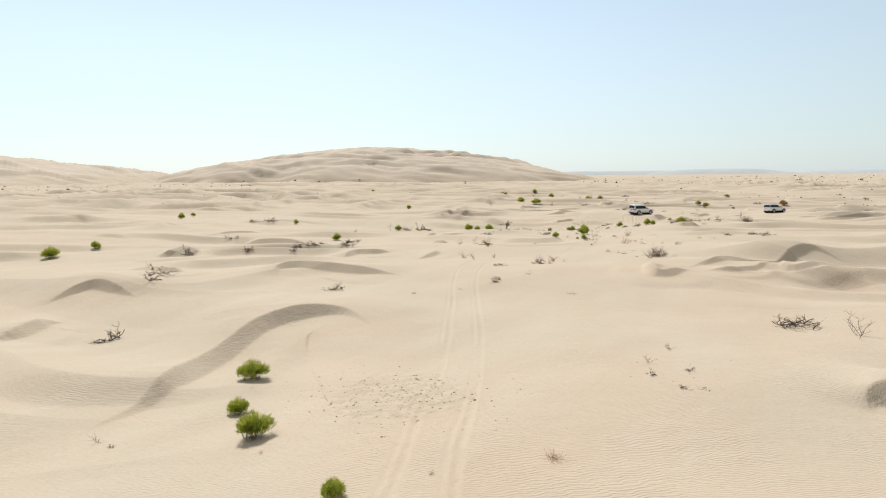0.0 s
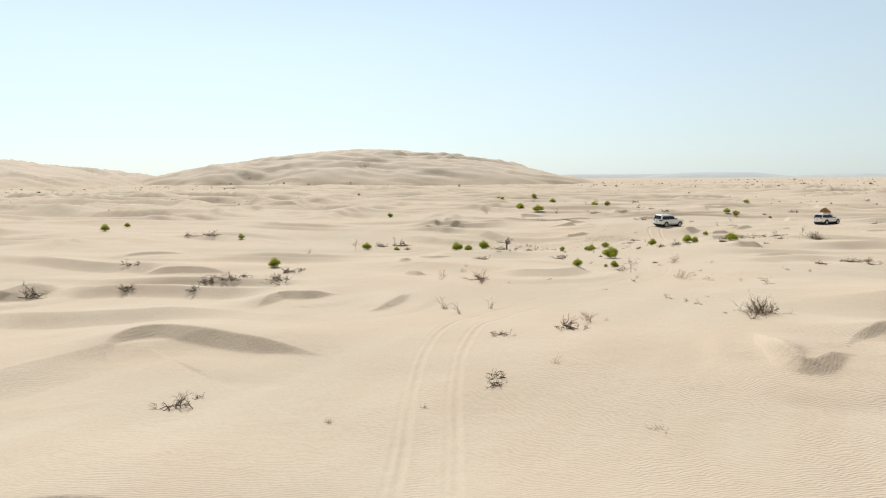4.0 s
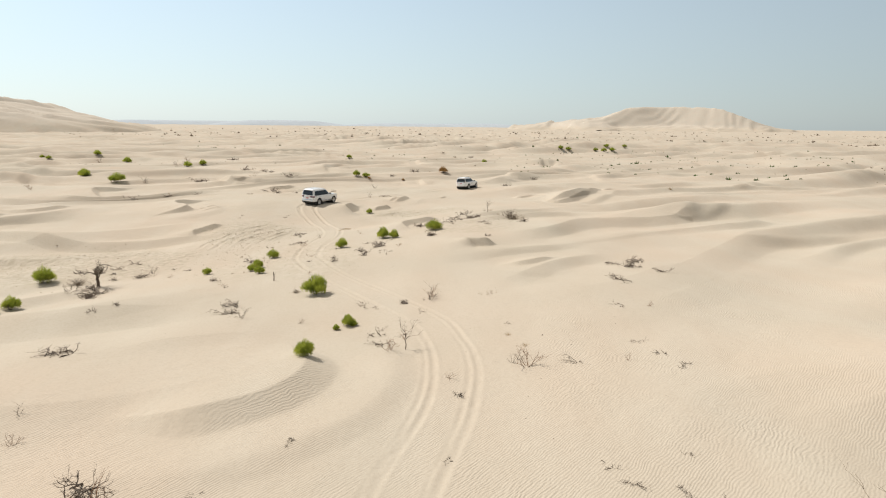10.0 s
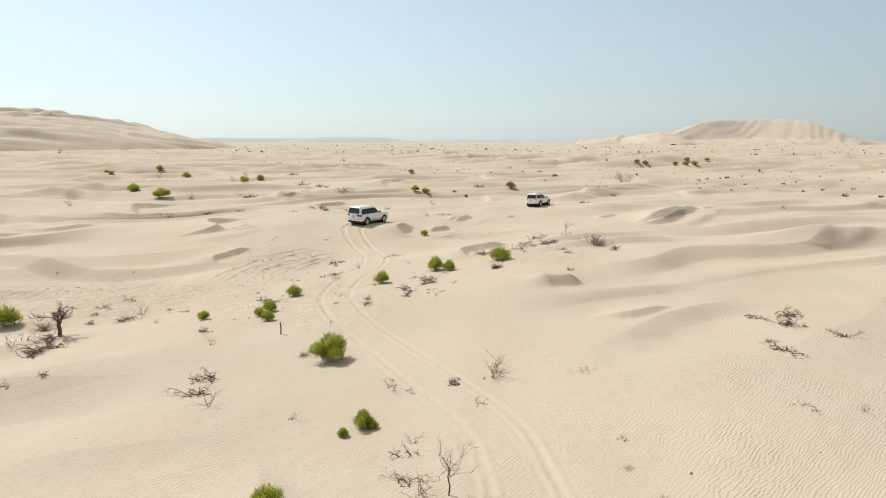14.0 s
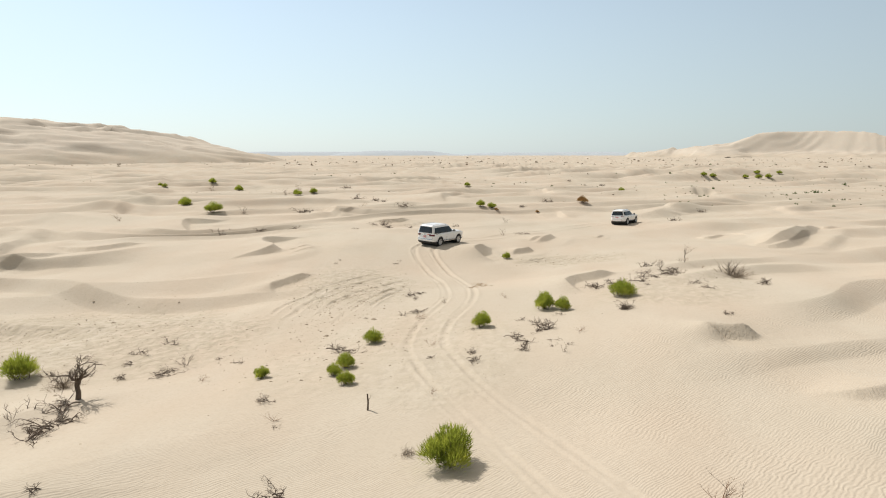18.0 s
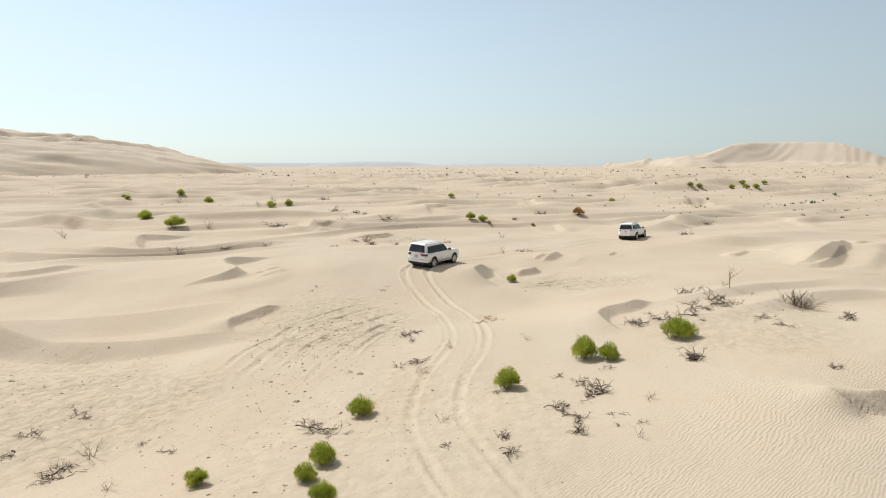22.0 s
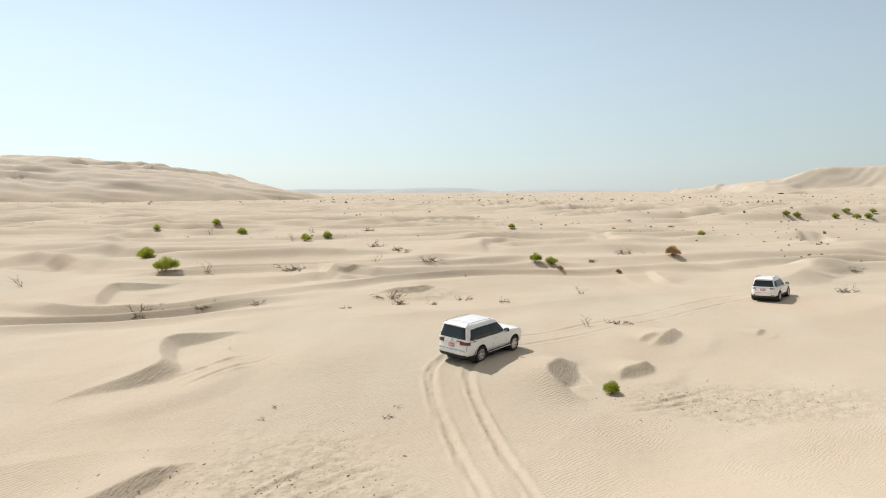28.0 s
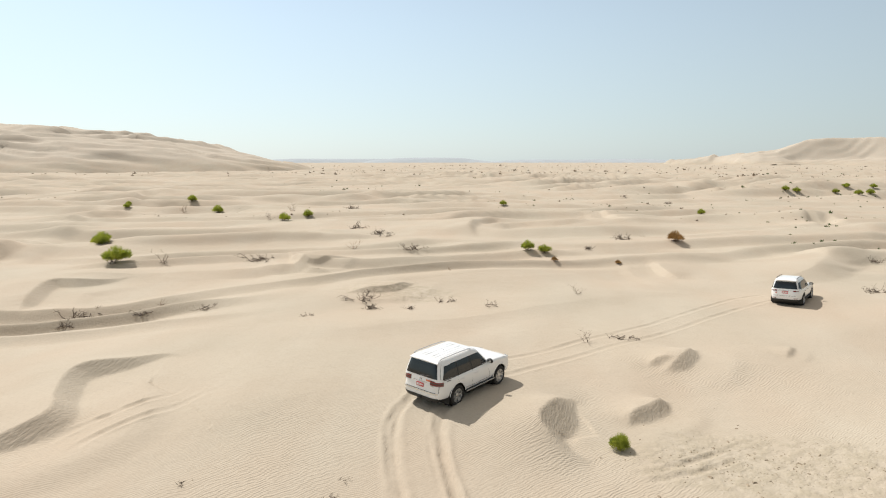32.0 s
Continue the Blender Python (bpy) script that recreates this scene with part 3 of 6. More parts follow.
CRUMBLED = [(-15.5, 40.0), (-15.0, 44.8), (-13.4, 49.6), (-11.4, 52.6)]
# way, sideways shift, half the track, half the rut, depth, roughness, seed
TRACKS = [(LEAD_WAY[:17], 0.0, 0.80, 0.12, 0.019, 0.5, 1), (LEAD_WAY[:18], 0.30, 0.80, 0.10, 0.012, 0.5, 3), (LEAD_WAY[15:], 0.0, 0.80, 0.15, 0.027, 0.5, 2),
          (LEAD_WAY[17:25], 0.34, 0.80, 0.11, 0.015, 0.6, 41), (LEAD_WAY[20:25], 0.06, 0.80, 0.16, 0.05, 0.5, 43),
          (CRUMBLED, 0.0, 0.75, 0.16, 0.042, 0.9, 51), (CRUMBLED, -1.6, 0.6, 0.15, 0.035, 1.0, 71), (CRUMBLED, 1.5, 0.5, 0.14, 0.03, 1.0, 72),
          ([(-12.6, 41.5), (-12.2, 45.0), (-11.0, 49.0)], 0.0, 0.35, 0.14, 0.035, 1.0, 91),
          ([(-22.4, 56.4), (-22.2, 57.8), (-21.5, 59.3), (-20.8, 60.6), (-20.5, 61.9)], 0.0, 0.6, 0.14, 0.045, 0.8, 95), ([(-4.2, 59.3), (-1.8, 60.6), (0.8, 62.6)], 0.0, 0.3, 0.12, 0.03, 0.8, 97)]


def near_line(x, y, line, reach):
    """For sorted-by-y places: the distance to a line, its side and the way along it, within a reach."""
    order = np.argsort(y)
    xs, ys = x[order], y[order]
    best, side, along = np.full(len(x), 99.0), np.zeros(len(x)), np.zeros(len(x))
    run = 0.0
    for (ax, ay), (bx, by) in zip(line[:-1], line[1:]):
        dx, dy = bx - ax, by - ay
        length = math.hypot(dx, dy)
        lo, hi = np.searchsorted(ys, min(ay, by) - reach), np.searchsorted(ys, max(ay, by) + reach)
        if hi > lo:
            px, py = xs[lo:hi], ys[lo:hi]
            s = np.clip(((px - ax) * dx + (py - ay) * dy) / length ** 2, 0, 1)
            d = np.hypot(px - ax - s * dx, py - ay - s * dy)
            better = d < best[lo:hi]
            best[lo:hi] = np.where(better, d, best[lo:hi])
            side[lo:hi] = np.where(better, np.sign(dx * (py - ay) - dy * (px - ax)), side[lo:hi])
            along[lo:hi] = np.where(better, run + s * length, along[lo:hi])
        run += length
    back = np.empty_like(order)
    back[order] = np.arange(len(order))
    return best[back], side[back], along[back], run


def track_relief(x, y):
    """The ruts' depth and their wear at flat arrays of places."""
    z, worn = np.zeros_like(x), np.zeros_like(x)
    for points, shift, half, rut, depth, rough, seed in TRACKS:
        line = smooth_way(points)
        lo, hi = line.min(0) - 3, line.max(0) + 3
        near = np.nonzero((x > lo[0]) & (x < hi[0]) & (y > lo[1]) & (y < hi[1]))[0]
        if not len(near):
            continue
        px, py = x[near], y[near]
        d, side, along, run = near_line(px, py, line, 2.6)
        ok = d < 2.6
        near, px, py, d, along = near[ok], px[ok], py[ok], (d * side)[ok], along[ok]
        fade = np.clip(np.minimum(along, run - along) / 2.0, 0, 1)
        rag = 1 + rough * wave_noise(px / 0.45, py / 0.45, seed) + 0.6 * rough * wave_noise(px / 1.9, py / 1.9, seed + 1)
        for k in (1, -1):
            off = np.abs(d - shift - k * half - 0.07 * wave_noise(along / 3.5, 0 * along + k, seed + 2))
            cut = -np.exp(-(off / rut) ** 4) + 0.75 * np.exp(-((off - 1.75 * rut) / (0.55 * rut)) ** 2)
            z[near] += depth * fade * rag * cut
            worn[near] = np.maximum(worn[near], fade * np.exp(-(off / (2.3 * rut)) ** 4))
    return z, worn


def sand_height(x, y):
    """The dunes with the wheel tracks in them."""
    flat_x, flat_y = np.ravel(x), np.ravel(y)
    z = ground_height(flat_x, flat_y)
    t, worn = track_relief(flat_x, flat_y)
    return (z + t).reshape(np.shape(x)), worn.reshape(np.shape(x))


def fine_cells(gx, gy):
    """Which cells lie at a sharp crest or on a track, and want a finer mesh."""
    cx, cy = (gx[:-1, :-1] + gx[1:, 1:]) / 2, (gy[:-1, :-1] + gy[1:, 1:]) / 2
    fine = np.zeros(cx.shape, bool)
    inside = (cx > -48) & (cx < 30) & (cy > -46) & (cy < 96)
    k = np.nonzero(inside.ravel())[0]
    px, py = cx.ravel()[k], cy.ravel()[k]
    pick = np.zeros(len(k), bool)
    for height, stoss, points, lee, ends in DUNES:
        line = crest_line(points)
        if line[:, 0].max() < -45 or line[:, 0].min() > 28 or line[:, 1].max() < -44 or line[:, 1].min() > 93:
            continue
        lo, hi = line.min(0) - 4, line.max(0) + 4
        box = np.nonzero((px > lo[0]) & (px < hi[0]) & (py > lo[1]) & (py < hi[1]))[0]
        d, side, _, _ = near_line(px[box], py[box], line, 3.0)
        pick[box] |= np.where(side < 0, d < height / lee + 0.6, d < 0.7)
    for points, shift, half, rut, depth, rough, seed in TRACKS:
        line = smooth_way(points, 1.0)
        d, side, _, _ = near_line(px, py, line, 2.6)
        pick |= np.abs(np.abs(d * side - shift) - half) < 2.9 * rut
    fine.ravel()[k] = pick
    return fine


def to_crests(x, y, reach):
    """Slides places next to a crest onto it, so that the crest runs clean."""
    x, y = x.copy(), y.copy()
    for height, stoss, points, lee, ends in DUNES:
        line = crest_line(points)
        lo, hi = line.min(0) - 1, line.max(0) + 1
        box = np.nonzero((x > lo[0]) & (x < hi[0]) & (y > lo[1]) & (y < hi[1]))[0]
        if not len(box):
            continue
        d, side, along, run = near_line(x[box], y[box], line, 0.3)
        ok = (d < reach) & (along > 0) & (along < run)
        steps = np.r_[0, np.cumsum(np.hypot(*np.diff(line, axis=0).T))]
        x[box[ok]] = np.interp(along[ok], steps, line[:, 0])
        y[box[ok]] = np.interp(along[ok], steps, line[:, 1])
    return x, y


def sheet(name, xs, ys, mat, split=4):
    """The whole ground as one mesh: a wide grid, and split cells at crests and tracks."""
    nx, ny = len(xs), len(ys)
    gx, gy = np.meshgrid(xs, ys)
    fine = fine_cells(gx, gy)
    # every place on a lattice that is split times finer; only those in use are kept
    wide = (nx - 1) * split + 1
    r, c = np.nonzero(~fine)
    corner = lambda dr, dc: (r + dr) * split * wide + (c + dc) * split
    coarse = np.stack([corner(0, 0), corner(0, 1), corner(1, 1), corner(1, 0)], -1)
    r, c = np.nonzero(fine)
    u = np.arange(split)
    base = ((r[:, None, None] * split + u[None, :, None]) * wide + c[:, None, None] * split + u[None, None, :]).ravel()
    small = np.stack([base, base + 1, base + wide + 1, base + wide], -1)
    keys, quads = np.unique(np.concatenate([coarse, small]), return_inverse=True)
    quads = quads.reshape(-1, 4).astype(np.int32)
    fr, fc = np.divmod(keys, wide)
    lattice_x = np.interp(np.arange(wide) / split, np.arange(nx), xs)
    lattice_y = np.interp(np.arange((ny - 1) * split + 1) / split, np.arange(ny), ys)
    x, y = lattice_x[fc], lattice_y[fr]
    # places that only split cells use may slide
    edge = np.zeros(len(keys), bool)
    edge[quads[:len(coarse)].ravel()] = True
    pad = np.pad(fine, 1)
    hang = []
    for dr, dc in ((-1, 0), (1, 0), (0, -1), (0, 1)):
        open_side = ~pad[r + 1 + dr, c + 1 + dc]
        rr, cc = r[open_side] * split, c[open_side] * split
        t = np.arange(1, split)[None]
        if dr:
            row = (rr + (split if dr > 0 else 0))[:, None]
            k0, k1, km = row * wide + cc[:, None], row * wide + cc[:, None] + split, row * wide + cc[:, None] + t
        else:
            col = (cc + (split if dc > 0 else 0))[:, None]
            k0, k1, km = rr[:, None] * wide + col, (rr[:, None] + split) * wide + col, (rr[:, None] + t) * wide + col
        hang.append((np.searchsorted(keys, km), np.searchsorted(keys, k0), np.searchsorted(keys, k1), t / split))
        edge[hang[-1][0].ravel()] = True
    loose = np.nonzero(~edge)[0]
    x[loose], y[loose] = to_crests(x[loose], y[loose], 0.55 * (xs[nx // 2 + 1] - xs[nx // 2]) / split)
    z, worn = sand_height(x, y)
    for m, a, b, t in hang:
        z[m] = z[a] * (1 - t) + z[b] * t
    me = bpy.data.meshes.new(name)
    me.vertices.add(len(x))
    me.vertices.foreach_set("co", np.stack([x, y, z], -1).astype(np.float32).ravel())
    me.loops.add(quads.size)
    me.loops.foreach_set("vertex_index", quads.ravel())
    me.polygons.add(len(quads))
    me.polygons.foreach_set("loop_start", np.arange(0, quads.size, 4, dtype=np.int32))
    me.polygons.foreach_set("use_smooth", np.ones(len(quads), bool))
    me.update(calc_edges=True)
    for key, v in (("crust", crust_amount(x, y)), ("worn", worn)):
        me.attributes.new(key, "FLOAT", "POINT").data.foreach_set("value", v.astype(np.float32))
    me.materials.append(mat)
    corners = np.arange(ny)[:, None] * split * wide + np.arange(nx)[None] * split
    return new(name, me), z[np.searchsorted(keys, corners)]


HILLS = [(-545, 600, 38, 285, 190, 50, 31, 0.85, 24, 0.10), (-860, 150, 70, 330, 200, 42, 41, 1.0, 20, 0.10), (755, 1770, -23, 440, 230, 46, 51, 0.8, 38, 0.15)]
# the long slip face of the farthest great dune: degrees right of +y and distance
FAR_FACE = [(math.sin(radians(a)) * d, math.cos(radians(a)) * d) for a, d in ((20.8, 1730), (18.8, 1770), (20.2, 1830), (23.6, 1885), (27.0, 1885), (30.0, 1860), (33.6, 1840))]


def hill_height(x, y):
    """How high the great dunes stand over the open sand."""
    z = np.zeros_like(x)
    for hill in HILLS:
        z = np.maximum(z, big_hill(x, y, *hill))
    return z


def great_dune(hill, step, label, face=None):
    """One great dune as a sheet of its own that dips under the open sand round it."""
    cx, cy, turn, half_long, half_wide = hill[:5]
    c, s = math.cos(radians(turn)), math.sin(radians(turn))
    u, v = np.arange(-1.25 * half_long, 1.25 * half_long, step), np.arange(-1.3 * half_wide, 1.3 * half_wide, step)
    gu, gv = np.meshgrid(u, v)
    x, y = (cx + gu * c - gv * s).ravel(), (cy + gu * s + gv * c).ravel()
    z = big_hill(x, y, *hill)
    if face:
        low = 1 - 0.55 * ramp((np.degrees(np.arctan2(x, y)) - 15) / 4)
        z = slip_dune(x, y, low * z, 52, 170, face, 0.62, 0.34, 0.0)
    z = z + ground_height(x, y) - 1.8
    n, rows = len(u), len(v)
    i, j = np.meshgrid(np.arange(n - 1), np.arange(rows - 1))
    k = (j * n + i).ravel()
    me = bpy.data.meshes.new("great_dune")
    me.from_pydata(np.stack([x, y, z], -1).tolist(), [], np.stack([k, k + 1, k + n + 1, k + n], -1).tolist())
    me.polygons.foreach_set("use_smooth", np.ones(len(me.polygons), bool))
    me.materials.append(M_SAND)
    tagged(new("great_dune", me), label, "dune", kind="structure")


GX = axis_steps(-32, 26, 0.30, 0.02, 0.025, -4700, 4700)
GY = axis_steps(-46, 96, 0.30, 0.08, 0.0135, -2500, 4800)
ground, GRID_Z = sheet("ground", GX, GY, M_SAND)
tagged(ground, "pale beige wind-rippled desert sand with low dunes and wheel tracks", "sand", kind="structure")


great_dune(HILLS[0], 3.5, "great haze-paled dune with folded smaller dunes over it")
great_dune(HILLS[1], 5.0, "great haze-paled dune low on the horizon")
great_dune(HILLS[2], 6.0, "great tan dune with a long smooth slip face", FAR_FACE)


def mesh_height(x, y):
    """The height of the sand's sheet itself, whose cells grow wide far off."""
    x, y = np.asarray(x, float), np.asarray(y, float)
    i, j = np.clip(np.searchsorted(GX, x) - 1, 0, len(GX) - 2), np.clip(np.searchsorted(GY, y) - 1, 0, len(GY) - 2)
    u, v = (x - GX[i]) / (GX[i + 1] - GX[i]), (y - GY[j]) / (GY[j + 1] - GY[j])
    low = GRID_Z[j, i] * (1 - u) + GRID_Z[j, i + 1] * u
    return low * (1 - v) + (GRID_Z[j + 1, i] * (1 - u) + GRID_Z[j + 1, i + 1] * u) * v


def z_at(x, y):
    return float(mesh_height([x], [y])[0])


def far_ridge(az0, az1, far, height, seed):
    """A low table ridge on the horizon, between two directions in degrees left of +y."""
    n = 60
    verts, faces = [], []
    for i in range(n + 1):
        s = i / n
        a = radians(az0 + (az1 - az0) * s)
        edge = min(1, 5 * s * (1 - s) + 0.0)
        top = height * edge * (0.72 + 0.28 * float(wave_noise(np.array([s * 3.0]), np.array([seed + 0.5]), seed)[0]) + 0.06 * math.sin(s * 9 + seed))
        for k, (d, z) in enumerate(((0, -6), (60, top * 0.55), (160, top), (420, top * 0.9), (700, -6))):
            verts.append((-math.sin(a) * (far + d), math.cos(a) * (far + d), z))
    for i in range(n):
        for k in range(4):
            j = i * 5 + k
            faces.append((j, j + 5, j + 6, j + 1))
    me = bpy.data.meshes.new("far_ridge")
    me.from_pydata(verts, [], faces)
    me.polygons.foreach_set("use_smooth", np.ones(len(faces), bool))
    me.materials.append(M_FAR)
    tagged(new("backdrop_ridge", me), "ridge far away on the horizon, coloured pale blue-grey as through haze", "ridge", kind="structure")


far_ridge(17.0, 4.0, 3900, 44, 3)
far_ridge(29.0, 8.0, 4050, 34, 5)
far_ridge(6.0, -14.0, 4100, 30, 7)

# ---- building helpers ----
def mesh_of(name, verts, faces, mat, smooth=True, sharp=None):
    me = bpy.data.meshes.new(name)
    me.from_pydata([tuple(v) for v in verts], [], faces)
    if smooth:
        me.polygons.foreach_set("use_smooth", np.ones(len(faces), bool))
        if sharp:
            me.set_sharp_from_angle(angle=radians(sharp))
    me.materials.append(mat)
    return me


def part(name, data, parent, label="", m=None):
    """Links a mesh as one part under a thing or a part."""
    ob = new(name, data)
    ob.parent = parent
    if m is not None:
        ob.matrix_basis = m
    if label:
        ob["label"] = label
    return ob


def thing(name, label, category, m=None, group=""):
    ob = new(name)
    ob.empty_display_size = 0.2
    if m is not None:
        ob.matrix_basis = m
    return tagged(ob, label, category, group)


def grid_mesh(name, rows, mat, closed=False, flip=False, sharp=None):
    """A skin over rows of points."""
    n = len(rows[0])
    verts = [p for r in rows for p in r]
    faces = []
    for i in range(len(rows) - 1):
        for j in range(n if closed else n - 1):
            k = (j + 1) % n
            f = (i * n + j, i * n + k, (i + 1) * n + k, (i + 1) * n + j)
            faces.append(f[::-1] if flip else f)
    return mesh_of(name, verts, faces, mat, True, sharp)


def box_mesh(name, x0, x1, y0, y1, z0, z1, mat, bevel=0.01):
    bm = bmesh.new()
    bmesh.ops.create_cube(bm, size=1.0)
    for v in bm.verts:
        v.co = ((x0 + x1) / 2 + v.co.x * (x1 - x0), (y0 + y1) / 2 + v.co.y * (y1 - y0), (z0 + z1) / 2 + v.co.z * (z1 - z0))
    if bevel:
        bmesh.ops.bevel(bm, geom=bm.edges[:], offset=min(bevel, 0.45 * min(x1 - x0, y1 - y0, z1 - z0)), segments=2, affect="EDGES")
    me = bpy.data.meshes.new(name)
    bm.to_mesh(me)
    bm.free()
    me.materials.append(mat)
    return me


def lathe_y(name, profile, mat, n=40, sharp=40):
    """A body turned round the y axis from (radius, y) pairs."""
    rows = [[(r * math.cos(2 * math.pi * k / n), y, r * math.sin(2 * math.pi * k / n)) for k in range(n)] for r, y in profile]
    return grid_mesh(name, rows, mat, True, False, sharp)


# ---- paints and car surfaces ----
M_PAINT = material("white_car_paint", (0.85, 0.845, 0.83), 0.28, vary=0.02, grain=300, patch=1.2, coat=0.6)
M_GLASS = material("tinted_glass", (0.012, 0.016, 0.018), 0.06, vary=0.15, grain=2, patch=1)
M_RUBBER = material("tyre_rubber", (0.022, 0.021, 0.02), 0.85, vary=0.25, grain=40, bump=0.4, patch=6)
M_RIM = material("alloy_wheel", (0.50, 0.50, 0.50), 0.35, 0.75, vary=0.08, grain=60)
M_BLACK = material("black_trim", (0.018, 0.018, 0.018), 0.6, vary=0.2, grain=60, bump=0.2)
M_CHROME = material("bright_metal", (0.68, 0.68, 0.67), 0.2, 0.9, vary=0.05, grain=40)
M_SEAM = material("panel_gap", (0.03, 0.03, 0.03), 0.8, vary=0.1, grain=40)
M_TAIL = material("tail_light_red", (0.20, 0.008, 0.010), 0.12, vary=0.3, grain=25, patch=6, coat=0.8)
M_TAIL_DARK = material("tail_light_smoke", (0.035, 0.006, 0.008), 0.12, vary=0.2, grain=20, coat=0.8)
M_PLATE = material("red_plate", (0.55, 0.03, 0.035), 0.45, vary=0.06, grain=60)
M_PLATE_BAR = material("plate_marks", (0.8, 0.8, 0.78), 0.5, vary=0.05, grain=60)
M_STICKER = material("orange_sticker", (0.65, 0.16, 0.06), 0.5, vary=0.1, grain=60)
M_LAMP = material("clear_lamp", (0.55, 0.57, 0.6), 0.1, 0.3, vary=0.1, grain=30, coat=1.0)
M_UNDER = material("underbody", (0.03, 0.028, 0.025), 0.9, vary=0.3, grain=10, bump=0.3)


def track_of(keys, v):
    xs, ys = zip(*keys)
    return float(np.interp(v, xs, ys))


class Suv:
    """The skin of a sport utility car: x ahead from the rear axle, y to the left, z up from the ground."""

    def __init__(self, length_keys, top_keys, half_width, roof_keys, base, tyre, nbody=7.0, nroof=9.0):
        self.length_keys, self.top_keys, self.half_width = length_keys, top_keys, half_width
        self.roof_keys, self.base, self.tyre, self.nbody, self.nroof = roof_keys, base, tyre, nbody, nroof

    def plan(self, z):
        zs = [k[0] for k in self.length_keys]
        return [float(np.interp(z, zs, [k[i] for k in self.length_keys])) for i in (1, 2, 3)]

    def body(self, a, z, out=0.0):
        """A point of the lower skin at the plan angle a."""
        x0, x1, hw = self.plan(z)
        c, s, e = math.cos(a), math.sin(a), 2.0 / self.nbody
        x = (x0 + x1) / 2 + math.copysign(abs(c) ** e, c) * ((x1 - x0) / 2 + out)
        y = math.copysign(abs(s) ** e, s) * (hw + out)
        return (x, y, z)

    def roof(self, a, z, out=0.0):
        zs = [k[0] for k in self.roof_keys]
        x0, x1, hw = [float(np.interp(z, zs, [k[i] for k in self.roof_keys])) for i in (1, 2, 3)]
        c, s, e = math.cos(a), math.sin(a), 2.0 / self.nroof
        x = (x0 + x1) / 2 + math.copysign(abs(c) ** e, c) * ((x1 - x0) / 2 + out)
        return (x, math.copysign(abs(s) ** e, s) * (hw + out), z)

    def roof_y(self, x, z):
        zs = [k[0] for k in self.roof_keys]
        x0, x1, hw = [float(np.interp(z, zs, [k[i] for k in self.roof_keys])) for i in (1, 2, 3)]
        s = min(1.0, abs(2 * (x - (x0 + x1) / 2) / (x1 - x0)))
        return hw * max(0.0, 1 - s ** self.nroof) ** (1 / self.nroof)

    def body_y(self, x, z):
        x0, x1, hw = self.plan(z)
        s = min(1.0, abs(2 * (x - (x0 + x1) / 2) / (x1 - x0)))
        return hw * max(0.0, 1 - s ** self.nbody) ** (1 / self.nbody)

    def low(self, x, sill=0.46):
        z = sill
        for w in (0.0, self.base):
            d = abs(x - w)
            r = self.tyre + 0.085
            if d < r:
                z = max(z, self.tyre + math.sqrt(r * r - d * d))
        return z

    def skin(self):
        """The lower body with its wheel arches, and the bonnet."""
        n, rows = 320, 14
        angles = [2 * math.pi * k / n for k in range(n)]
        grid = []
        for r in range(rows + 1):
            row = []
            for a in angles:
                x = self.body(a, 0.8)[0]
                lo, hi = self.low(x), track_of(self.top_keys, x)
                s = r / rows
                z = lo + (hi - lo) * s
                p = self.body(a, z)
                soft = 0.018 * max(0.0, (s - 0.86) / 0.14) ** 2 + 0.012 * max(0.0, (0.06 - s) / 0.06)
                row.append((p[0], p[1] * (1 - soft * 1.6), z))
            grid.append(row)
        # the lid across the top
        top = grid[-1]
        verts = [p for row in grid for p in row]
        faces = []
        for i in range(rows):
            for j in range(n):
                k = (j + 1) % n
                faces.append((i * n + j, i * n + k, (i + 1) * n + k, (i + 1) * n + j))
        half, spans = n // 2, 8
        first = len(verts)
        for j in range(half + 1):
            a, b = top[j], top[(n - j) % n]
            for q in range(spans + 1):
                t = q / spans
                y = a[1] + (b[1] - a[1]) * t
                crown = 0.035 * (1 - (2 * t - 1) ** 2) if a[0] > self.base * 0.7 else 0.0
                fold = 0.018 * (abs(abs(2 * t - 1) - 0.62) < 0.16) if a[0] > self.base * 0.75 and a[0] < self.base + 0.75 else 0.0
                verts.append((a[0], y, a[2] + crown + fold))
        for j in range(half):
            for q in range(spans):
                i0 = first + j * (spans + 1) + q
                faces.append((i0, i0 + 1, i0 + spans + 2, i0 + spans + 1))
        return mesh_of("body", verts, faces, M_PAINT, True, 38)

    def cabin(self):
        n = 120
        zs = list(np.linspace(self.roof_keys[0][0], self.roof_keys[-1][0], 22))
        rows = [[self.roof(2 * math.pi * k / n, z) for k in range(n)] for z in zs]
        last = rows[-1]
        cx = sum(p[0] for p in last) / n
        for f, up in ((0.8, 0.012), (0.45, 0.022), (0.02, 0.026)):
            rows.append([(cx + (p[0] - cx) * f, p[1] * f, p[2] + up) for p in last])
        return grid_mesh("cabin", rows, M_PAINT, True, False, 40)

    def side_patch(self, name, corners, mat, side, out=0.006, roof=True, nu=10, nv=6):
        """A panel on the flank, from its corners (x, z): low rear, low front, high front, high rear."""
        (ax, az), (bx, bz), (cx, cz), (dx, dz) = corners
        rows = []
        for i in range(nv + 1):
            v, row = i / nv, []
            for j in range(nu + 1):
                u = j / nu
                x = (ax + (bx - ax) * u) * (1 - v) + (dx + (cx - dx) * u) * v
                z = (az + (bz - az) * u) * (1 - v) + (dz + (cz - dz) * u) * v
                y = (self.roof_y(x, z) if roof else self.body_y(x, z)) + out
                row.append((x, side * y, z))
            rows.append(row)
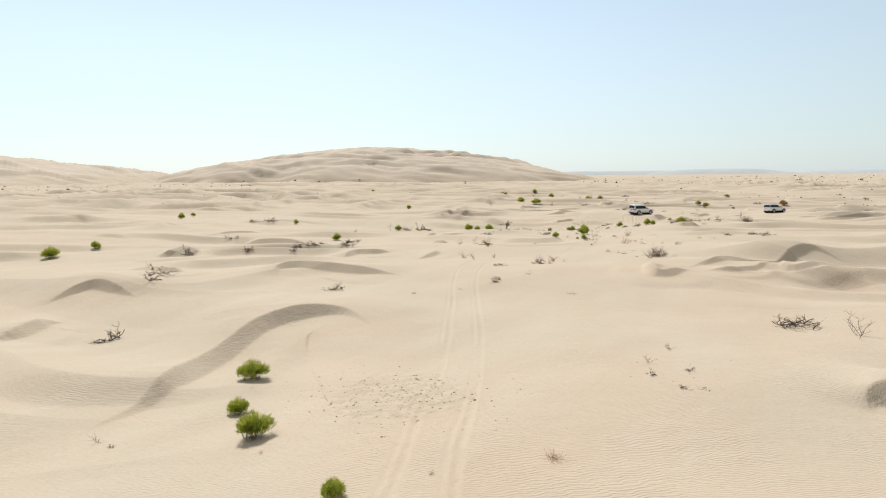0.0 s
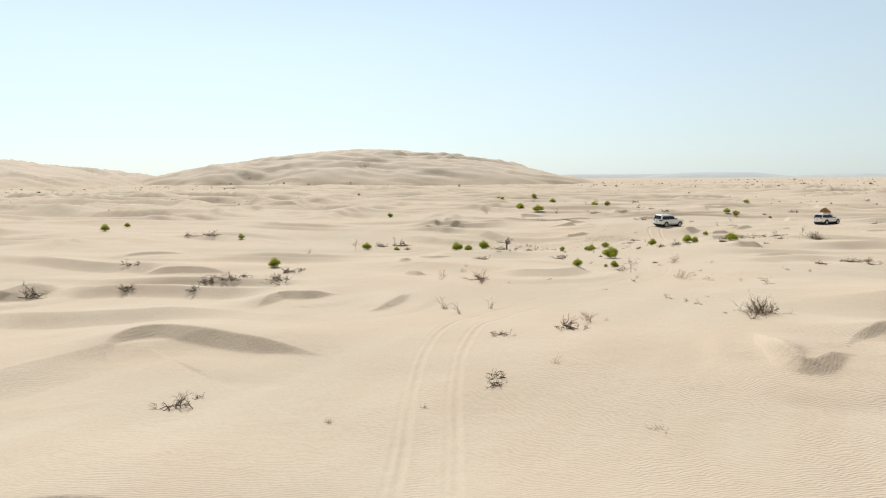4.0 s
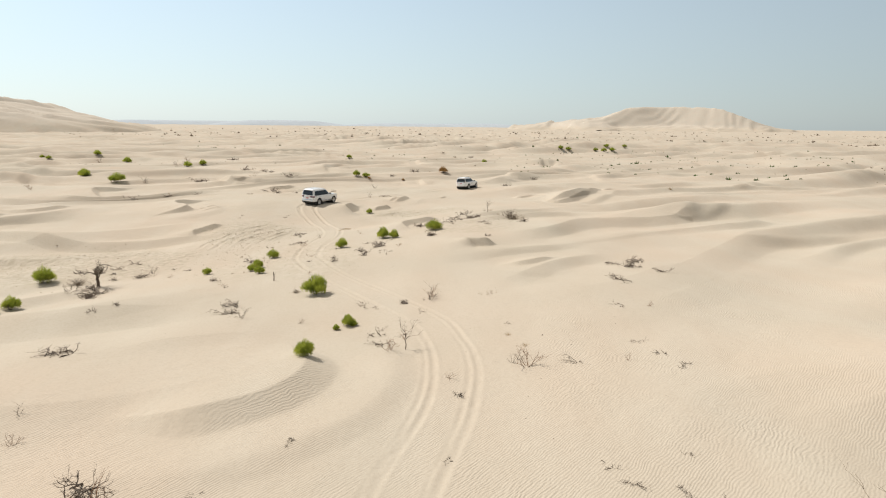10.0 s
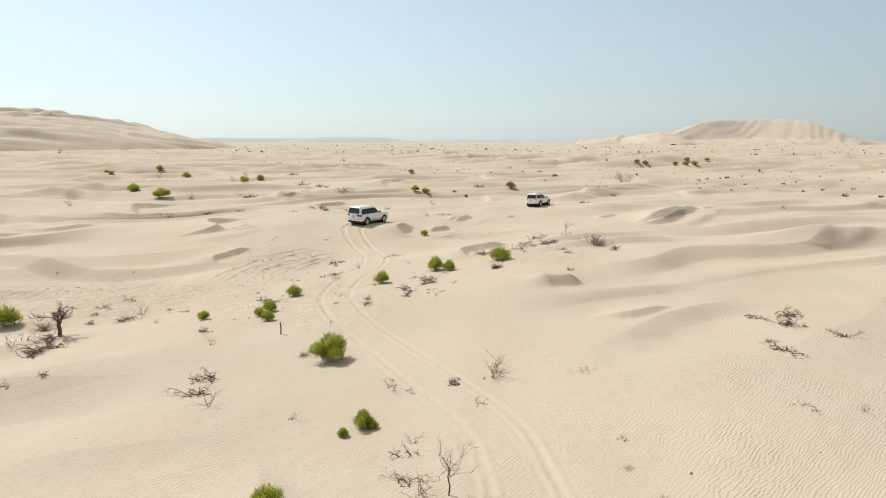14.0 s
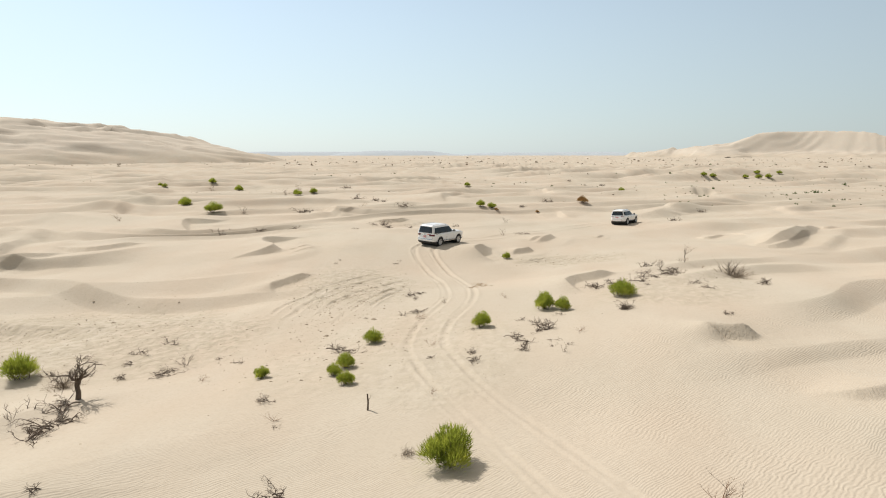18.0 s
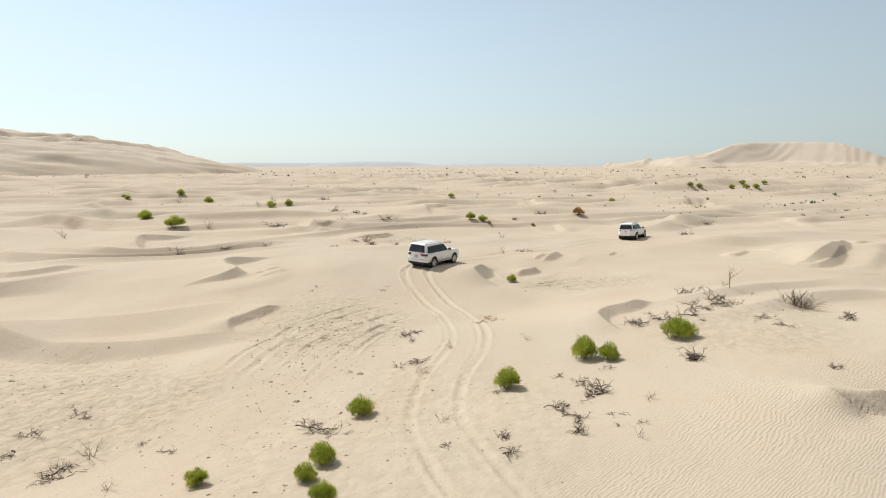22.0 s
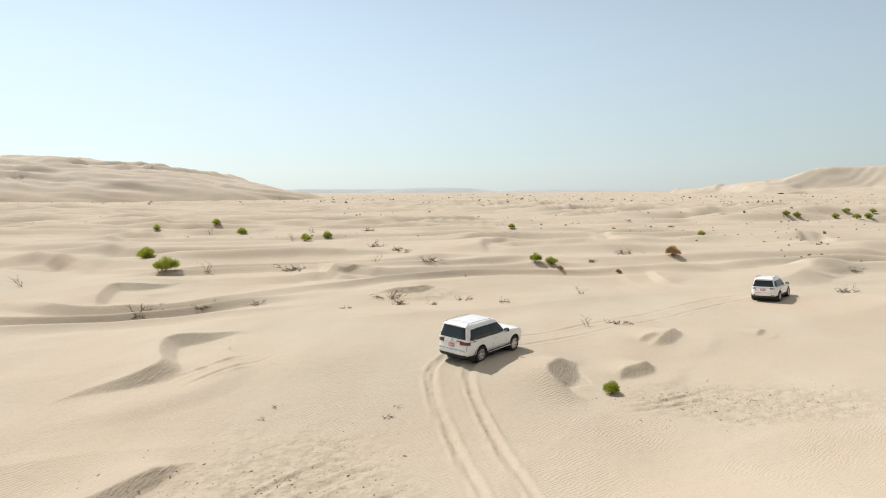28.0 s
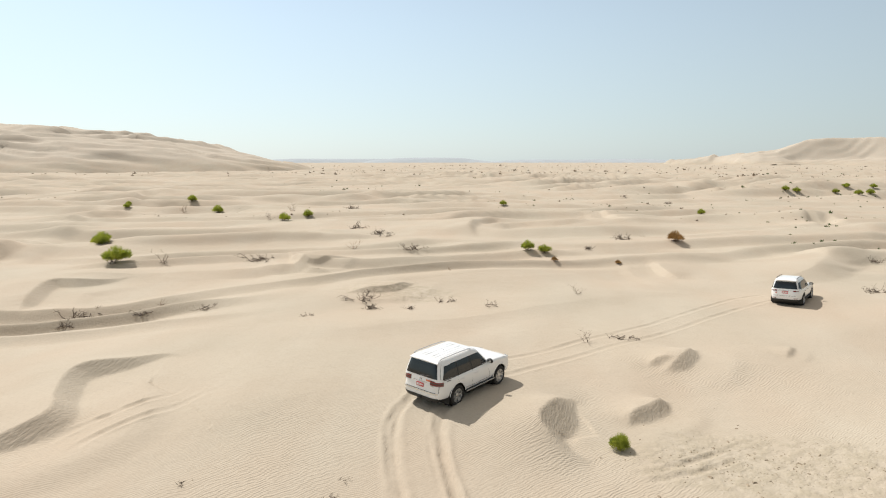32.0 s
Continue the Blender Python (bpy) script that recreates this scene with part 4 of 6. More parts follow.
        return grid_mesh(name, rows, mat, False, side > 0)

    def end_patch(self, name, y0, y1, z0, z1, mat, rear=True, out=0.006, roof=True, taper=0.0, nu=14, nv=6):
        """A panel across the tail or the nose."""
        rows = []
        for i in range(nv + 1):
            z, row = z0 + (z1 - z0) * i / nv, []
            k = 1 - taper * i / nv
            for j in range(nu + 1):
                y = (y0 + (y1 - y0) * j / nu) * k
                if roof:
                    zs = [q[0] for q in self.roof_keys]
                    x0, x1, hw = [float(np.interp(z, zs, [q[c] for q in self.roof_keys])) for c in (1, 2, 3)]
                    e = self.nroof
                else:
                    x0, x1, hw = self.plan(z)
                    e = self.nbody
                bow = max(0.0, 1 - min(1.0, abs(y) / hw) ** e) ** (1 / e)
                x = (x0 + x1) / 2 + (-1 if rear else 1) * ((x1 - x0) / 2 * bow + out)
                row.append((x, y, z))
            rows.append(row)
        return grid_mesh(name, rows, mat, False, rear)

    def wrap_patch(self, name, a0, a1, z0, z1, mat, out=0.012, skew=0.0, nu=14, nv=5):
        """A panel round a corner of the lower body, between two plan angles in degrees."""
        rows = []
        for i in range(nv + 1):
            v = i / nv
            row = [self.body(radians(a0 + (a1 - a0) * j / nu), z0 + (z1 - z0) * v + skew * (j / nu), out) for j in range(nu + 1)]
            rows.append(row)
        return grid_mesh(name, rows, mat, False, a1 < a0)


def wheel_meshes(radius, width, spokes, name="wheel"):
    w = width / 2
    tyre = lathe_y("tyre", [(radius * 0.62, -w * 0.8), (radius * 0.7, -w), (radius * 0.9, -w * 1.02), (radius * 0.985, -w * 0.8), (radius, -w * 0.4), (radius, w * 0.4),
                            (radius * 0.985, w * 0.8), (radius * 0.9, w * 1.02), (radius * 0.7, w), (radius * 0.62, w * 0.8)], M_RUBBER, 44)
    rim = lathe_y("rim", [(radius * 0.65, -w * 0.7), (radius * 0.655, w * 0.95), (radius * 0.61, w * 0.96), (radius * 0.58, w * 0.6), (radius * 0.57, w * 0.1), (0.02, w * 0.1)], M_RIM, 44)
    verts, faces = [], []
    for k in range(spokes):
        a = 2 * math.pi * k / spokes
        for d in (-0.16, 0.16):
            b = a + d
            ring = []
            for r, wid, y in ((0.10, 0.035, w * 0.62), (0.6, 0.026, w * 0.86)):
                for s in (-1, 1):
                    for yy in (y, y - 0.03):
                        ring.append((radius * r * math.cos(b) - s * wid * math.sin(b), yy, radius * r * math.sin(b) + s * wid * math.cos(b)))
            i = len(verts)
            verts += ring
            faces += [(i, i + 2, i + 6, i + 4), (i + 1, i + 5, i + 7, i + 3), (i, i + 4, i + 5, i + 1), (i + 2, i + 3, i + 7, i + 6), (i + 4, i + 6, i + 7, i + 5)]
    spoke = mesh_of("spokes", verts, faces, M_RIM, False)
    hub = lathe_y("hub_cap", [(radius * 0.17, w * 0.45), (radius * 0.17, w * 0.7), (radius * 0.12, w * 0.76), (0.005, w * 0.77)], M_CHROME, 24)
    well = lathe_y("brake_disc", [(radius * 0.4, w * 0.12), (radius * 0.4, w * 0.2), (radius * 0.12, w * 0.2)], M_BLACK, 24)
    return tyre, rim, spoke, hub, well


def add_wheels(car, suv, half_track, radius, width, spokes):
    tyre, rim, spoke, hub, well = wheel_meshes(radius, width, spokes)
    for x in (0.0, suv.base):
        for side in (1, -1):
            m = pose(x, side * half_track, radius) @ (pose(0, 0, 0) if side > 0 else pose(0, 0, 0, 0, 0, 180))
            ty = part("wheel", tyre, car, "dusty black tyre on an alloy rim", m)
            for nm, me in (("rim", rim), ("spokes", spoke), ("hub_cap", hub), ("brake_disc", well)):
                part(nm, me, ty)


def bar_strip(name, pts, wide, thick, mat):
    """A rounded bar along a few points, flat side down."""
    rows = []
    for i, p in enumerate(pts):
        a, b = Vector(pts[max(0, i - 1)]), Vector(pts[min(len(pts) - 1, i + 1)])
        d = (b - a).normalized()
        side = d.cross(Vector((0, 0, 1)))
        side = side.normalized() if side.length > 1e-4 else Vector((0, 1, 0))
        up = side.cross(d)
        p = Vector(p)
        rows.append([tuple(p + side * wide * math.cos(k * math.pi / 4) / 2 + up * thick * math.sin(k * math.pi / 4) / 2) for k in range(8)])
    me = grid_mesh(name, rows, mat, True)
    return me


def door_line(suv, keys, side, out=0.004, roof=False):
    """A panel gap as a thin dark strip along (x, z) points of the flank."""
    verts, faces = [], []
    for i, (x, z) in enumerate(keys):
        y = (suv.roof_y(x, z) if roof else suv.body_y(x, z)) + out
        j = min(i + 1, len(keys) - 1)
        h = max(0, j - 1)
        dx, dz = keys[j][0] - keys[h][0], keys[j][1] - keys[h][1]
        q = math.hypot(dx, dz) or 1
        nx, nz = -dz / q * 0.006, dx / q * 0.006
        verts += [(x - nx, side * y, z - nz), (x + nx, side * y, z + nz)]
        if i:
            k = 2 * i
            faces.append((k - 2, k - 1, k + 1, k) if side < 0 else (k - 2, k, k + 1, k - 1))
    return mesh_of("panel_gap", verts, faces, M_SEAM, False)


def add_mirror(car, x, y, z, side):
    bm = bmesh.new()
    bmesh.ops.create_icosphere(bm, subdivisions=3, radius=1.0)
    for v in bm.verts:
        c = v.co
        v.co = (x + 0.085 * c.x, side * (y + 0.11 + 0.14 * c.y * (1 - 0.15 * c.z)), z + 0.095 * math.copysign(abs(c.z) ** 0.8, c.z))
    me = bpy.data.meshes.new("door_mirror")
    bm.to_mesh(me)
    bm.free()
    me.polygons.foreach_set("use_smooth", np.ones(len(me.polygons), bool))
    me.materials.append(M_BLACK)
    ob = part("door_mirror", me, car, "black and chrome door mirror")
    part("mirror_glass", box_mesh("mirror_glass", x - 0.092, x - 0.078, min(side * y, side * (y + 0.2)), max(side * y, side * (y + 0.2)), z - 0.06, z + 0.06, M_CHROME, 0.005), ob)


def plate_and_marks(car, x, z, tilt=0.0):
    plate = part("number_plate", box_mesh("number_plate", x - 0.014, x + 0.006, -0.17, 0.17, z - 0.075, z + 0.075, M_PLATE, 0.006), car, "red number plate")
    for y0, y1, z0, z1 in ((0.06, 0.14, -0.045, 0.045), (0.0, 0.035, -0.045, 0.045), (-0.06, -0.025, -0.045, 0.045), (-0.145, -0.08, -0.02, 0.03)):
        part("plate_mark", box_mesh("plate_mark", x - 0.018, x - 0.013, y0, y1, z + z0, z + z1, M_PLATE_BAR, 0.0), plate)


def large_suv(m):
    suv = Suv([(0.30, -0.98, 3.72, 0.90), (0.46, -1.07, 3.83, 0.945), (0.62, -1.10, 3.87, 0.965), (0.80, -1.07, 3.86, 0.975), (0.98, -1.05, 3.80, 0.975), (1.10, -1.04, 3.70, 0.955), (1.18, -1.03, 3.55, 0.925), (1.25, -1.02, 3.4, 0.90)],
              [(-1.2, 1.17), (1.9, 1.17), (2.2, 1.19), (2.9, 1.17), (3.4, 1.12), (3.65, 1.03), (3.75, 0.95), (3.9, 0.88)],
              0.975,
              [(1.12, -1.035, 2.26, 0.925), (1.18, -1.03, 2.17, 0.915), (1.4, -0.985, 1.93, 0.865), (1.6, -0.935, 1.73, 0.80), (1.74, -0.895, 1.58, 0.745), (1.81, -0.87, 1.48, 0.70), (1.85, -0.82, 1.40, 0.655), (1.875, -0.74, 1.28, 0.60)],
              2.85, 0.40)
    car = thing("large_suv", "white large four-wheel-drive car with dusty sides standing on the sand", "car", m)
    body = part("body", suv.skin(), car, "white painted lower body")
    cabin = part("cabin", suv.cabin(), car, "white roof and window pillars")
    part("underbody", box_mesh("underbody", -0.95, 3.7, -0.80, 0.80, 0.32, 0.85, M_UNDER, 0.08), car)
    for x in (0.0, 2.85):
        part("wheel_well", lathe_y("wheel_well", [(0.47, -0.86), (0.47, 0.86)], M_UNDER, 32), car, "", pose(x, 0, 0.41))
    add_wheels(car, suv, 0.845, 0.40, 0.27, 6)
    for side in (1, -1):
        part("pillar_trim", suv.side_patch("pillar_trim", [(-0.3, 1.19), (1.6, 1.19), (1.35, 1.69), (-0.3, 1.68)], M_BLACK, side, 0.003, True, 12, 4), cabin, "black door pillars")
        part("rear_quarter_window", suv.side_patch("rear_quarter_window", [(-0.84, 1.20), (0.02, 1.20), (-0.02, 1.67), (-0.68, 1.66)], M_GLASS, side), cabin)
        part("rear_door_window", suv.side_patch("rear_door_window", [(0.08, 1.20), (0.90, 1.20), (0.82, 1.68), (0.04, 1.67)], M_GLASS, side), cabin)
        part("front_door_window", suv.side_patch("front_door_window", [(0.96, 1.20), (1.98, 1.21), (1.50, 1.68), (0.88, 1.68)], M_GLASS, side), cabin)
        part("window_trim", suv.side_patch("window_trim", [(-0.82, 1.165), (2.08, 1.175), (2.06, 1.195), (-0.80, 1.19)], M_BLACK, side, 0.009, True, 16, 1), cabin)
        part("roof_rail", bar_strip("roof_rail", [(x, side * y, z) for x, y, z in ((-0.72, 0.62, 1.872), (-0.60, 0.635, 1.905), (0.2, 0.645, 1.92), (1.0, 0.635, 1.908), (1.15, 0.62, 1.872))], 0.045, 0.03, M_CHROME), car)
        part("running_board", box_mesh("running_board", 0.46, 2.40, min(side * 0.78, side * 1.03), max(side * 0.78, side * 1.03), 0.40, 0.47, M_BLACK, 0.02), car, "black running board")
        part("board_edge", box_mesh("board_edge", 0.48, 2.38, min(side * 1.015, side * 1.036), max(side * 1.015, side * 1.036), 0.42, 0.462, M_CHROME, 0.006), car)
        part("rear_mud_flap", box_mesh("rear_mud_flap", -0.52, -0.49, min(side * 0.70, side * 0.96), max(side * 0.70, side * 0.96), 0.18, 0.52, M_BLACK, 0.01), car)
        part("front_mud_flap", box_mesh("front_mud_flap", 2.34, 2.37, min(side * 0.70, side * 0.95), max(side * 0.70, side * 0.95), 0.22, 0.50, M_BLACK, 0.01), car)
        for keys in ([(0.03, 1.17), (0.0, 1.0), (0.1, 0.88), (0.36, 0.75), (0.47, 0.56), (0.49, 0.48)], [(0.93, 1.17), (0.93, 0.8), (0.93, 0.48)], [(1.98, 1.17), (2.0, 0.9), (2.1, 0.7), (2.1, 0.48)], [(0.49, 0.56), (1.3, 0.555), (2.1, 0.56)]):
            part("panel_gap", door_line(suv, keys, side), body)
        for x in (0.22, 1.12):
            y = suv.body_y(x, 1.0)
            part("door_handle", bar_strip("door_handle", [(x - 0.1, side * (y + 0.012), 1.0), (x - 0.05, side * (y + 0.045), 1.0), (x + 0.06, side * (y + 0.045), 1.0), (x + 0.1, side * (y + 0.012), 1.0)], 0.028, 0.035, M_PAINT), body, "white door handle")
        add_mirror(car, 1.97, 0.93, 1.27, side)
        lo, hi = (180 - 48, 180 - 4) if side > 0 else (180 + 48, 180 + 4)
        tail = part("tail_light", suv.wrap_patch("tail_light", lo, hi, 0.965, 1.135, M_TAIL_DARK, 0.014, 0.01), body, "dark red wrap-around tail light")
        part("light_strip", suv.wrap_patch("light_strip", lo, hi, 1.07, 1.115, M_TAIL, 0.02, 0.01), tail, "bright red upper strip")
        part("light_strip", suv.wrap_patch("light_strip", lo, hi, 0.985, 1.02, M_TAIL, 0.02, 0.01), tail)
        h0, h1 = (24, 7) if side > 0 else (-24, -7)
        part("headlight", suv.wrap_patch("headlight", h0, h1, 0.86, 0.99, M_LAMP, 0.01), body, "clear headlight")
        part("arch_lip", grid_mesh("arch_lip", [[(0.47 * k * math.cos(a) + 0.0, side * (suv.body_y(0, 0.8) + o), 0.40 + 0.487 * k * math.sin(a)) for a in np.linspace(0.15, math.pi - 0.15, 20)] for k, o in ((1.0, 0.004), (1.06, 0.012), (1.09, 0.002))], M_PAINT, False, side < 0), body)
        part("arch_lip", grid_mesh("arch_lip", [[(0.47 * k * math.cos(a) + 2.85, side * (suv.body_y(2.85, 0.8) + o), 0.40 + 0.487 * k * math.sin(a)) for a in np.linspace(0.15, math.pi - 0.15, 20)] for k, o in ((1.0, 0.004), (1.06, 0.012), (1.09, 0.002))], M_PAINT, False, side < 0), body)
    for y, z in ((0.14, 1.898), (0.30, 1.894), (0.45, 1.888)):
        for side in (1, -1):
            part("roof_rib", bar_strip("roof_rib", [(-0.62, side * y, z - 0.008), (-0.5, side * y, z), (0.3, side * y, z + 0.002), (1.0, side * y, z), (1.12, side * y, z - 0.008)], 0.05, 0.009, M_PAINT), cabin)
    part("rear_window", suv.end_patch("rear_window", -0.84, 0.84, 1.22, 1.74, M_GLASS, True, 0.008, True, 0.15), cabin, "dark tinted rear window")
    part("windscreen", suv.end_patch("windscreen", -0.82, 0.82, 1.22, 1.76, M_GLASS, False, 0.008, True, 0.16), cabin)
    part("roof_spoiler", grid_mesh("roof_spoiler", [[(-0.74, y * 1.0, 1.868 - 0.02 * abs(y)) for y in np.linspace(-0.60, 0.60, 9)], [(-0.93, y * 1.02, 1.80 - 0.03 * abs(y)) for y in np.linspace(-0.66, 0.66, 9)], [(-0.93, y * 1.02, 1.775 - 0.03 * abs(y)) for y in np.linspace(-0.66, 0.66, 9)], [(-0.86, y, 1.77) for y in np.linspace(-0.64, 0.64, 9)]], M_PAINT, False, True, 30), cabin)
    part("rear_wiper", bar_strip("rear_wiper", [(-1.045, 0.02, 1.245), (-1.04, -0.2, 1.275), (-1.03, -0.42, 1.30)], 0.03, 0.02, M_BLACK), cabin)
    part("tailgate_gap", suv.end_patch("tailgate_gap", -0.80, 0.80, 0.705, 0.72, M_SEAM, True, 0.004, False), body)
    for side in (1, -1):
        part("tailgate_gap", suv.end_patch("tailgate_gap", side * 0.80, side * 0.812, 0.72, 1.17, M_SEAM, True, 0.004, False, 0.0, 2), body)
    part("bumper_step", suv.end_patch("bumper_step", -0.80, 0.80, 0.655, 0.705, M_CHROME, True, 0.03, False), body, "scuffed metal bumper step")
    part("rear_bumper_skirt", suv.wrap_patch("rear_bumper_skirt", 150, 210, 0.34, 0.50, M_BLACK, 0.012, 0.0, 24), body, "black lower rear bumper")
    part("front_bumper_skirt", suv.wrap_patch("front_bumper_skirt", -30, 30, 0.34, 0.50, M_BLACK, 0.012, 0.0, 24), body)
    part("grille", suv.end_patch("grille", -0.5, 0.5, 0.66, 0.96, M_BLACK, False, 0.01, False), body)
    part("tow_hitch", box_mesh("tow_hitch", -1.14, -0.98, -0.09, 0.09, 0.40, 0.48, M_BLACK, 0.015), car)
    part("exhaust_pipe", bar_strip("exhaust_pipe", [(-0.7, -0.55, 0.36), (-1.02, -0.55, 0.36)], 0.07, 0.07, M_CHROME), car)
    plate_and_marks(body, -1.072, 0.90)
    part("badge", lathe_y("badge", [(0.062, 0.0), (0.055, 0.02), (0.04, 0.012), (0.035, 0.012)], M_CHROME, 20), body, "oval metal badge", pose(-1.062, 0, 1.105, 0, 0, 90))
    for y0, y1 in ((0.24, 0.34), (0.14, 0.21), (-0.04, 0.09), (-0.2, -0.07), (-0.33, -0.23)):
        part("badge_bar", box_mesh("badge_bar", -1.072, -1.055, y0, y1, 1.015, 1.035, M_CHROME, 0.003), body)
    part("sticker", box_mesh("sticker", -1.062, -1.045, -0.47, -0.27, 1.09, 1.145, M_STICKER, 0.002), body, "orange sticker on the tailgate")
    part("model_mark", box_mesh("model_mark", -1.066, -1.05, -0.62, -0.48, 0.93, 0.955, M_CHROME, 0.002), body)
    for side in (1, -1):
        part("side_mark", suv.side_patch("side_mark", [(-0.66, 1.10), (-0.42, 1.10), (-0.42, 1.13), (-0.66, 1.13)], M_BLACK, side, 0.006, False, 3, 1), body)
    return car


def second_suv(m):
    suv = Suv([(0.30, -0.86, 3.55, 0.84), (0.46, -0.97, 3.68, 0.89), (0.62, -1.01, 3.74, 0.91), (0.80, -1.00, 3.73, 0.925), (0.95, -0.98, 3.66, 0.92), (1.06, -0.97, 3.52, 0.90), (1.14, -0.96, 3.3, 0.87), (1.2, -0.95, 3.1, 0.85)],
              [(-1.2, 1.10), (0.0, 1.09), (1.7, 1.06), (2.05, 1.08), (2.7, 1.06), (3.2, 1.0), (3.5, 0.92), (3.6, 0.85), (3.8, 0.80)],
              0.925,
              [(1.04, -0.97, 2.18, 0.885), (1.10, -0.96, 2.06, 0.87), (1.3, -0.93, 1.76, 0.81), (1.48, -0.88, 1.50, 0.755), (1.62, -0.82, 1.25, 0.70), (1.70, -0.78, 1.08, 0.66), (1.745, -0.72, 0.95, 0.61), (1.775, -0.6, 0.8, 0.54)],
              2.745, 0.385, 6.0, 7.0)
    car = thing("mid_size_suv", "white mid-size four-wheel-drive car on the open sand", "car", m)
    body = part("body", suv.skin(), car, "white painted lower body")
    cabin = part("cabin", suv.cabin(), car, "white roof and pillars")
    part("underbody", box_mesh("underbody", -0.85, 3.5, -0.76, 0.76, 0.30, 0.8, M_UNDER, 0.08), car)
    for x in (0.0, 2.745):
        part("wheel_well", lathe_y("wheel_well", [(0.455, -0.82), (0.455, 0.82)], M_UNDER, 32), car, "", pose(x, 0, 0.40))
    add_wheels(car, suv, 0.80, 0.385, 0.25, 6)
    for side in (1, -1):
        part("pillar_trim", suv.side_patch("pillar_trim", [(-0.6, 1.15), (1.5, 1.115), (1.15, 1.59), (-0.6, 1.575)], M_BLACK, side, 0.003, True, 12, 4), cabin, "black door pillars")
        part("rear_quarter_window", suv.side_patch("rear_quarter_window", [(-0.88, 1.17), (0.02, 1.13), (-0.05, 1.56), (-0.72, 1.56)], M_GLASS, side), cabin)
        part("rear_door_window", suv.side_patch("rear_door_window", [(0.07, 1.13), (0.86, 1.12), (0.76, 1.58), (0.0, 1.57)], M_GLASS, side), cabin)
        part("front_door_window", suv.side_patch("front_door_window", [(0.91, 1.12), (1.86, 1.12), (1.28, 1.57), (0.81, 1.585)], M_GLASS, side), cabin)
        part("window_trim", suv.side_patch("window_trim", [(-0.86, 1.105), (1.98, 1.095), (1.94, 1.118), (-0.84, 1.135)], M_CHROME, side, 0.009, True, 16, 1), cabin)
        part("roof_rail", bar_strip("roof_rail", [(x, side * y, z) for x, y, z in ((-0.55, 0.57, 1.77), (-0.45, 0.58, 1.80), (0.2, 0.59, 1.815), (0.75, 0.58, 1.80), (0.85, 0.57, 1.77))], 0.04, 0.03, M_BLACK), car)
        part("running_board", box_mesh("running_board", 0.45, 2.30, min(side * 0.76, side * 0.97), max(side * 0.76, side * 0.97), 0.36, 0.42, M_BLACK, 0.02), car)
        part("rear_mud_flap", box_mesh("rear_mud_flap", -0.50, -0.47, min(side * 0.68, side * 0.91), max(side * 0.68, side * 0.91), 0.18, 0.48, M_BLACK, 0.01), car)
        for keys in ([(0.02, 1.09), (0.0, 0.98), (0.1, 0.85), (0.34, 0.72), (0.46, 0.54), (0.47, 0.47)], [(0.88, 1.08), (0.88, 0.8), (0.88, 0.47)], [(1.92, 1.07), (1.95, 0.85), (2.02, 0.68), (2.02, 0.47)]):
            part("panel_gap", door_line(suv, keys, side), body)
        for x in (0.2, 1.06):
            y = suv.body_y(x, 0.95)
            part("door_handle", bar_strip("door_handle", [(x - 0.1, side * (y + 0.012), 0.95), (x - 0.05, side * (y + 0.04), 0.95), (x + 0.06, side * (y + 0.04), 0.95), (x + 0.1, side * (y + 0.012), 0.95)], 0.026, 0.03, M_CHROME), body, "chrome door handle")
        add_mirror(car, 1.80, 0.88, 1.17, side)
        lo, hi = (180 - 34, 180 - 7) if side > 0 else (180 + 34, 180 + 7)
        tail = part("tail_light", suv.wrap_patch("tail_light", lo, hi, 1.00, 1.085, M_TAIL, 0.014, -0.02), body, "slim red tail light")
        part("light_strip", suv.wrap_patch("light_strip", lo, hi, 1.0, 1.02, M_TAIL_DARK, 0.02, -0.02), tail)
        h0, h1 = (26, 8) if side > 0 else (-26, -8)
        part("headlight", suv.wrap_patch("headlight", h0, h1, 0.80, 0.88, M_LAMP, 0.01), body)
        part("rear_reflector", suv.end_patch("rear_reflector", side * 0.5, side * 0.72, 0.52, 0.56, M_TAIL, True, 0.012, False, 0.0, 3, 1), body)
    part("rear_window", suv.end_patch("rear_window", -0.79, 0.79, 1.15, 1.60, M_GLASS, True, 0.008, True, 0.16), cabin, "dark tinted wrap-round rear window")
    part("windscreen", suv.end_patch("windscreen", -0.78, 0.78, 1.14, 1.66, M_GLASS, False, 0.008, True, 0.18), cabin)
    part("roof_spoiler", grid_mesh("roof_spoiler", [[(-0.58, y, 1.77 - 0.02 * abs(y)) for y in np.linspace(-0.54, 0.54, 9)], [(-0.92, y * 1.1, 1.70 - 0.03 * abs(y)) for y in np.linspace(-0.56, 0.56, 9)], [(-0.92, y * 1.1, 1.675 - 0.03 * abs(y)) for y in np.linspace(-0.56, 0.56, 9)], [(-0.80, y, 1.66) for y in np.linspace(-0.58, 0.58, 9)]], M_PAINT, False, True, 30), cabin)
    part("chrome_bar", suv.end_patch("chrome_bar", -0.45, 0.45, 1.03, 1.06, M_CHROME, True, 0.012, False), body)
    part("bumper_gap", suv.end_patch("bumper_gap", -0.80, 0.80, 0.70, 0.712, M_SEAM, True, 0.004, False), body)
    part("rear_bumper_skirt", suv.wrap_patch("rear_bumper_skirt", 150, 210, 0.32, 0.48, M_BLACK, 0.012, 0.0, 24), body, "black lower rear bumper")
    part("front_bumper_skirt", suv.wrap_patch("front_bumper_skirt", -30, 30, 0.32, 0.48, M_BLACK, 0.012, 0.0, 24), body)
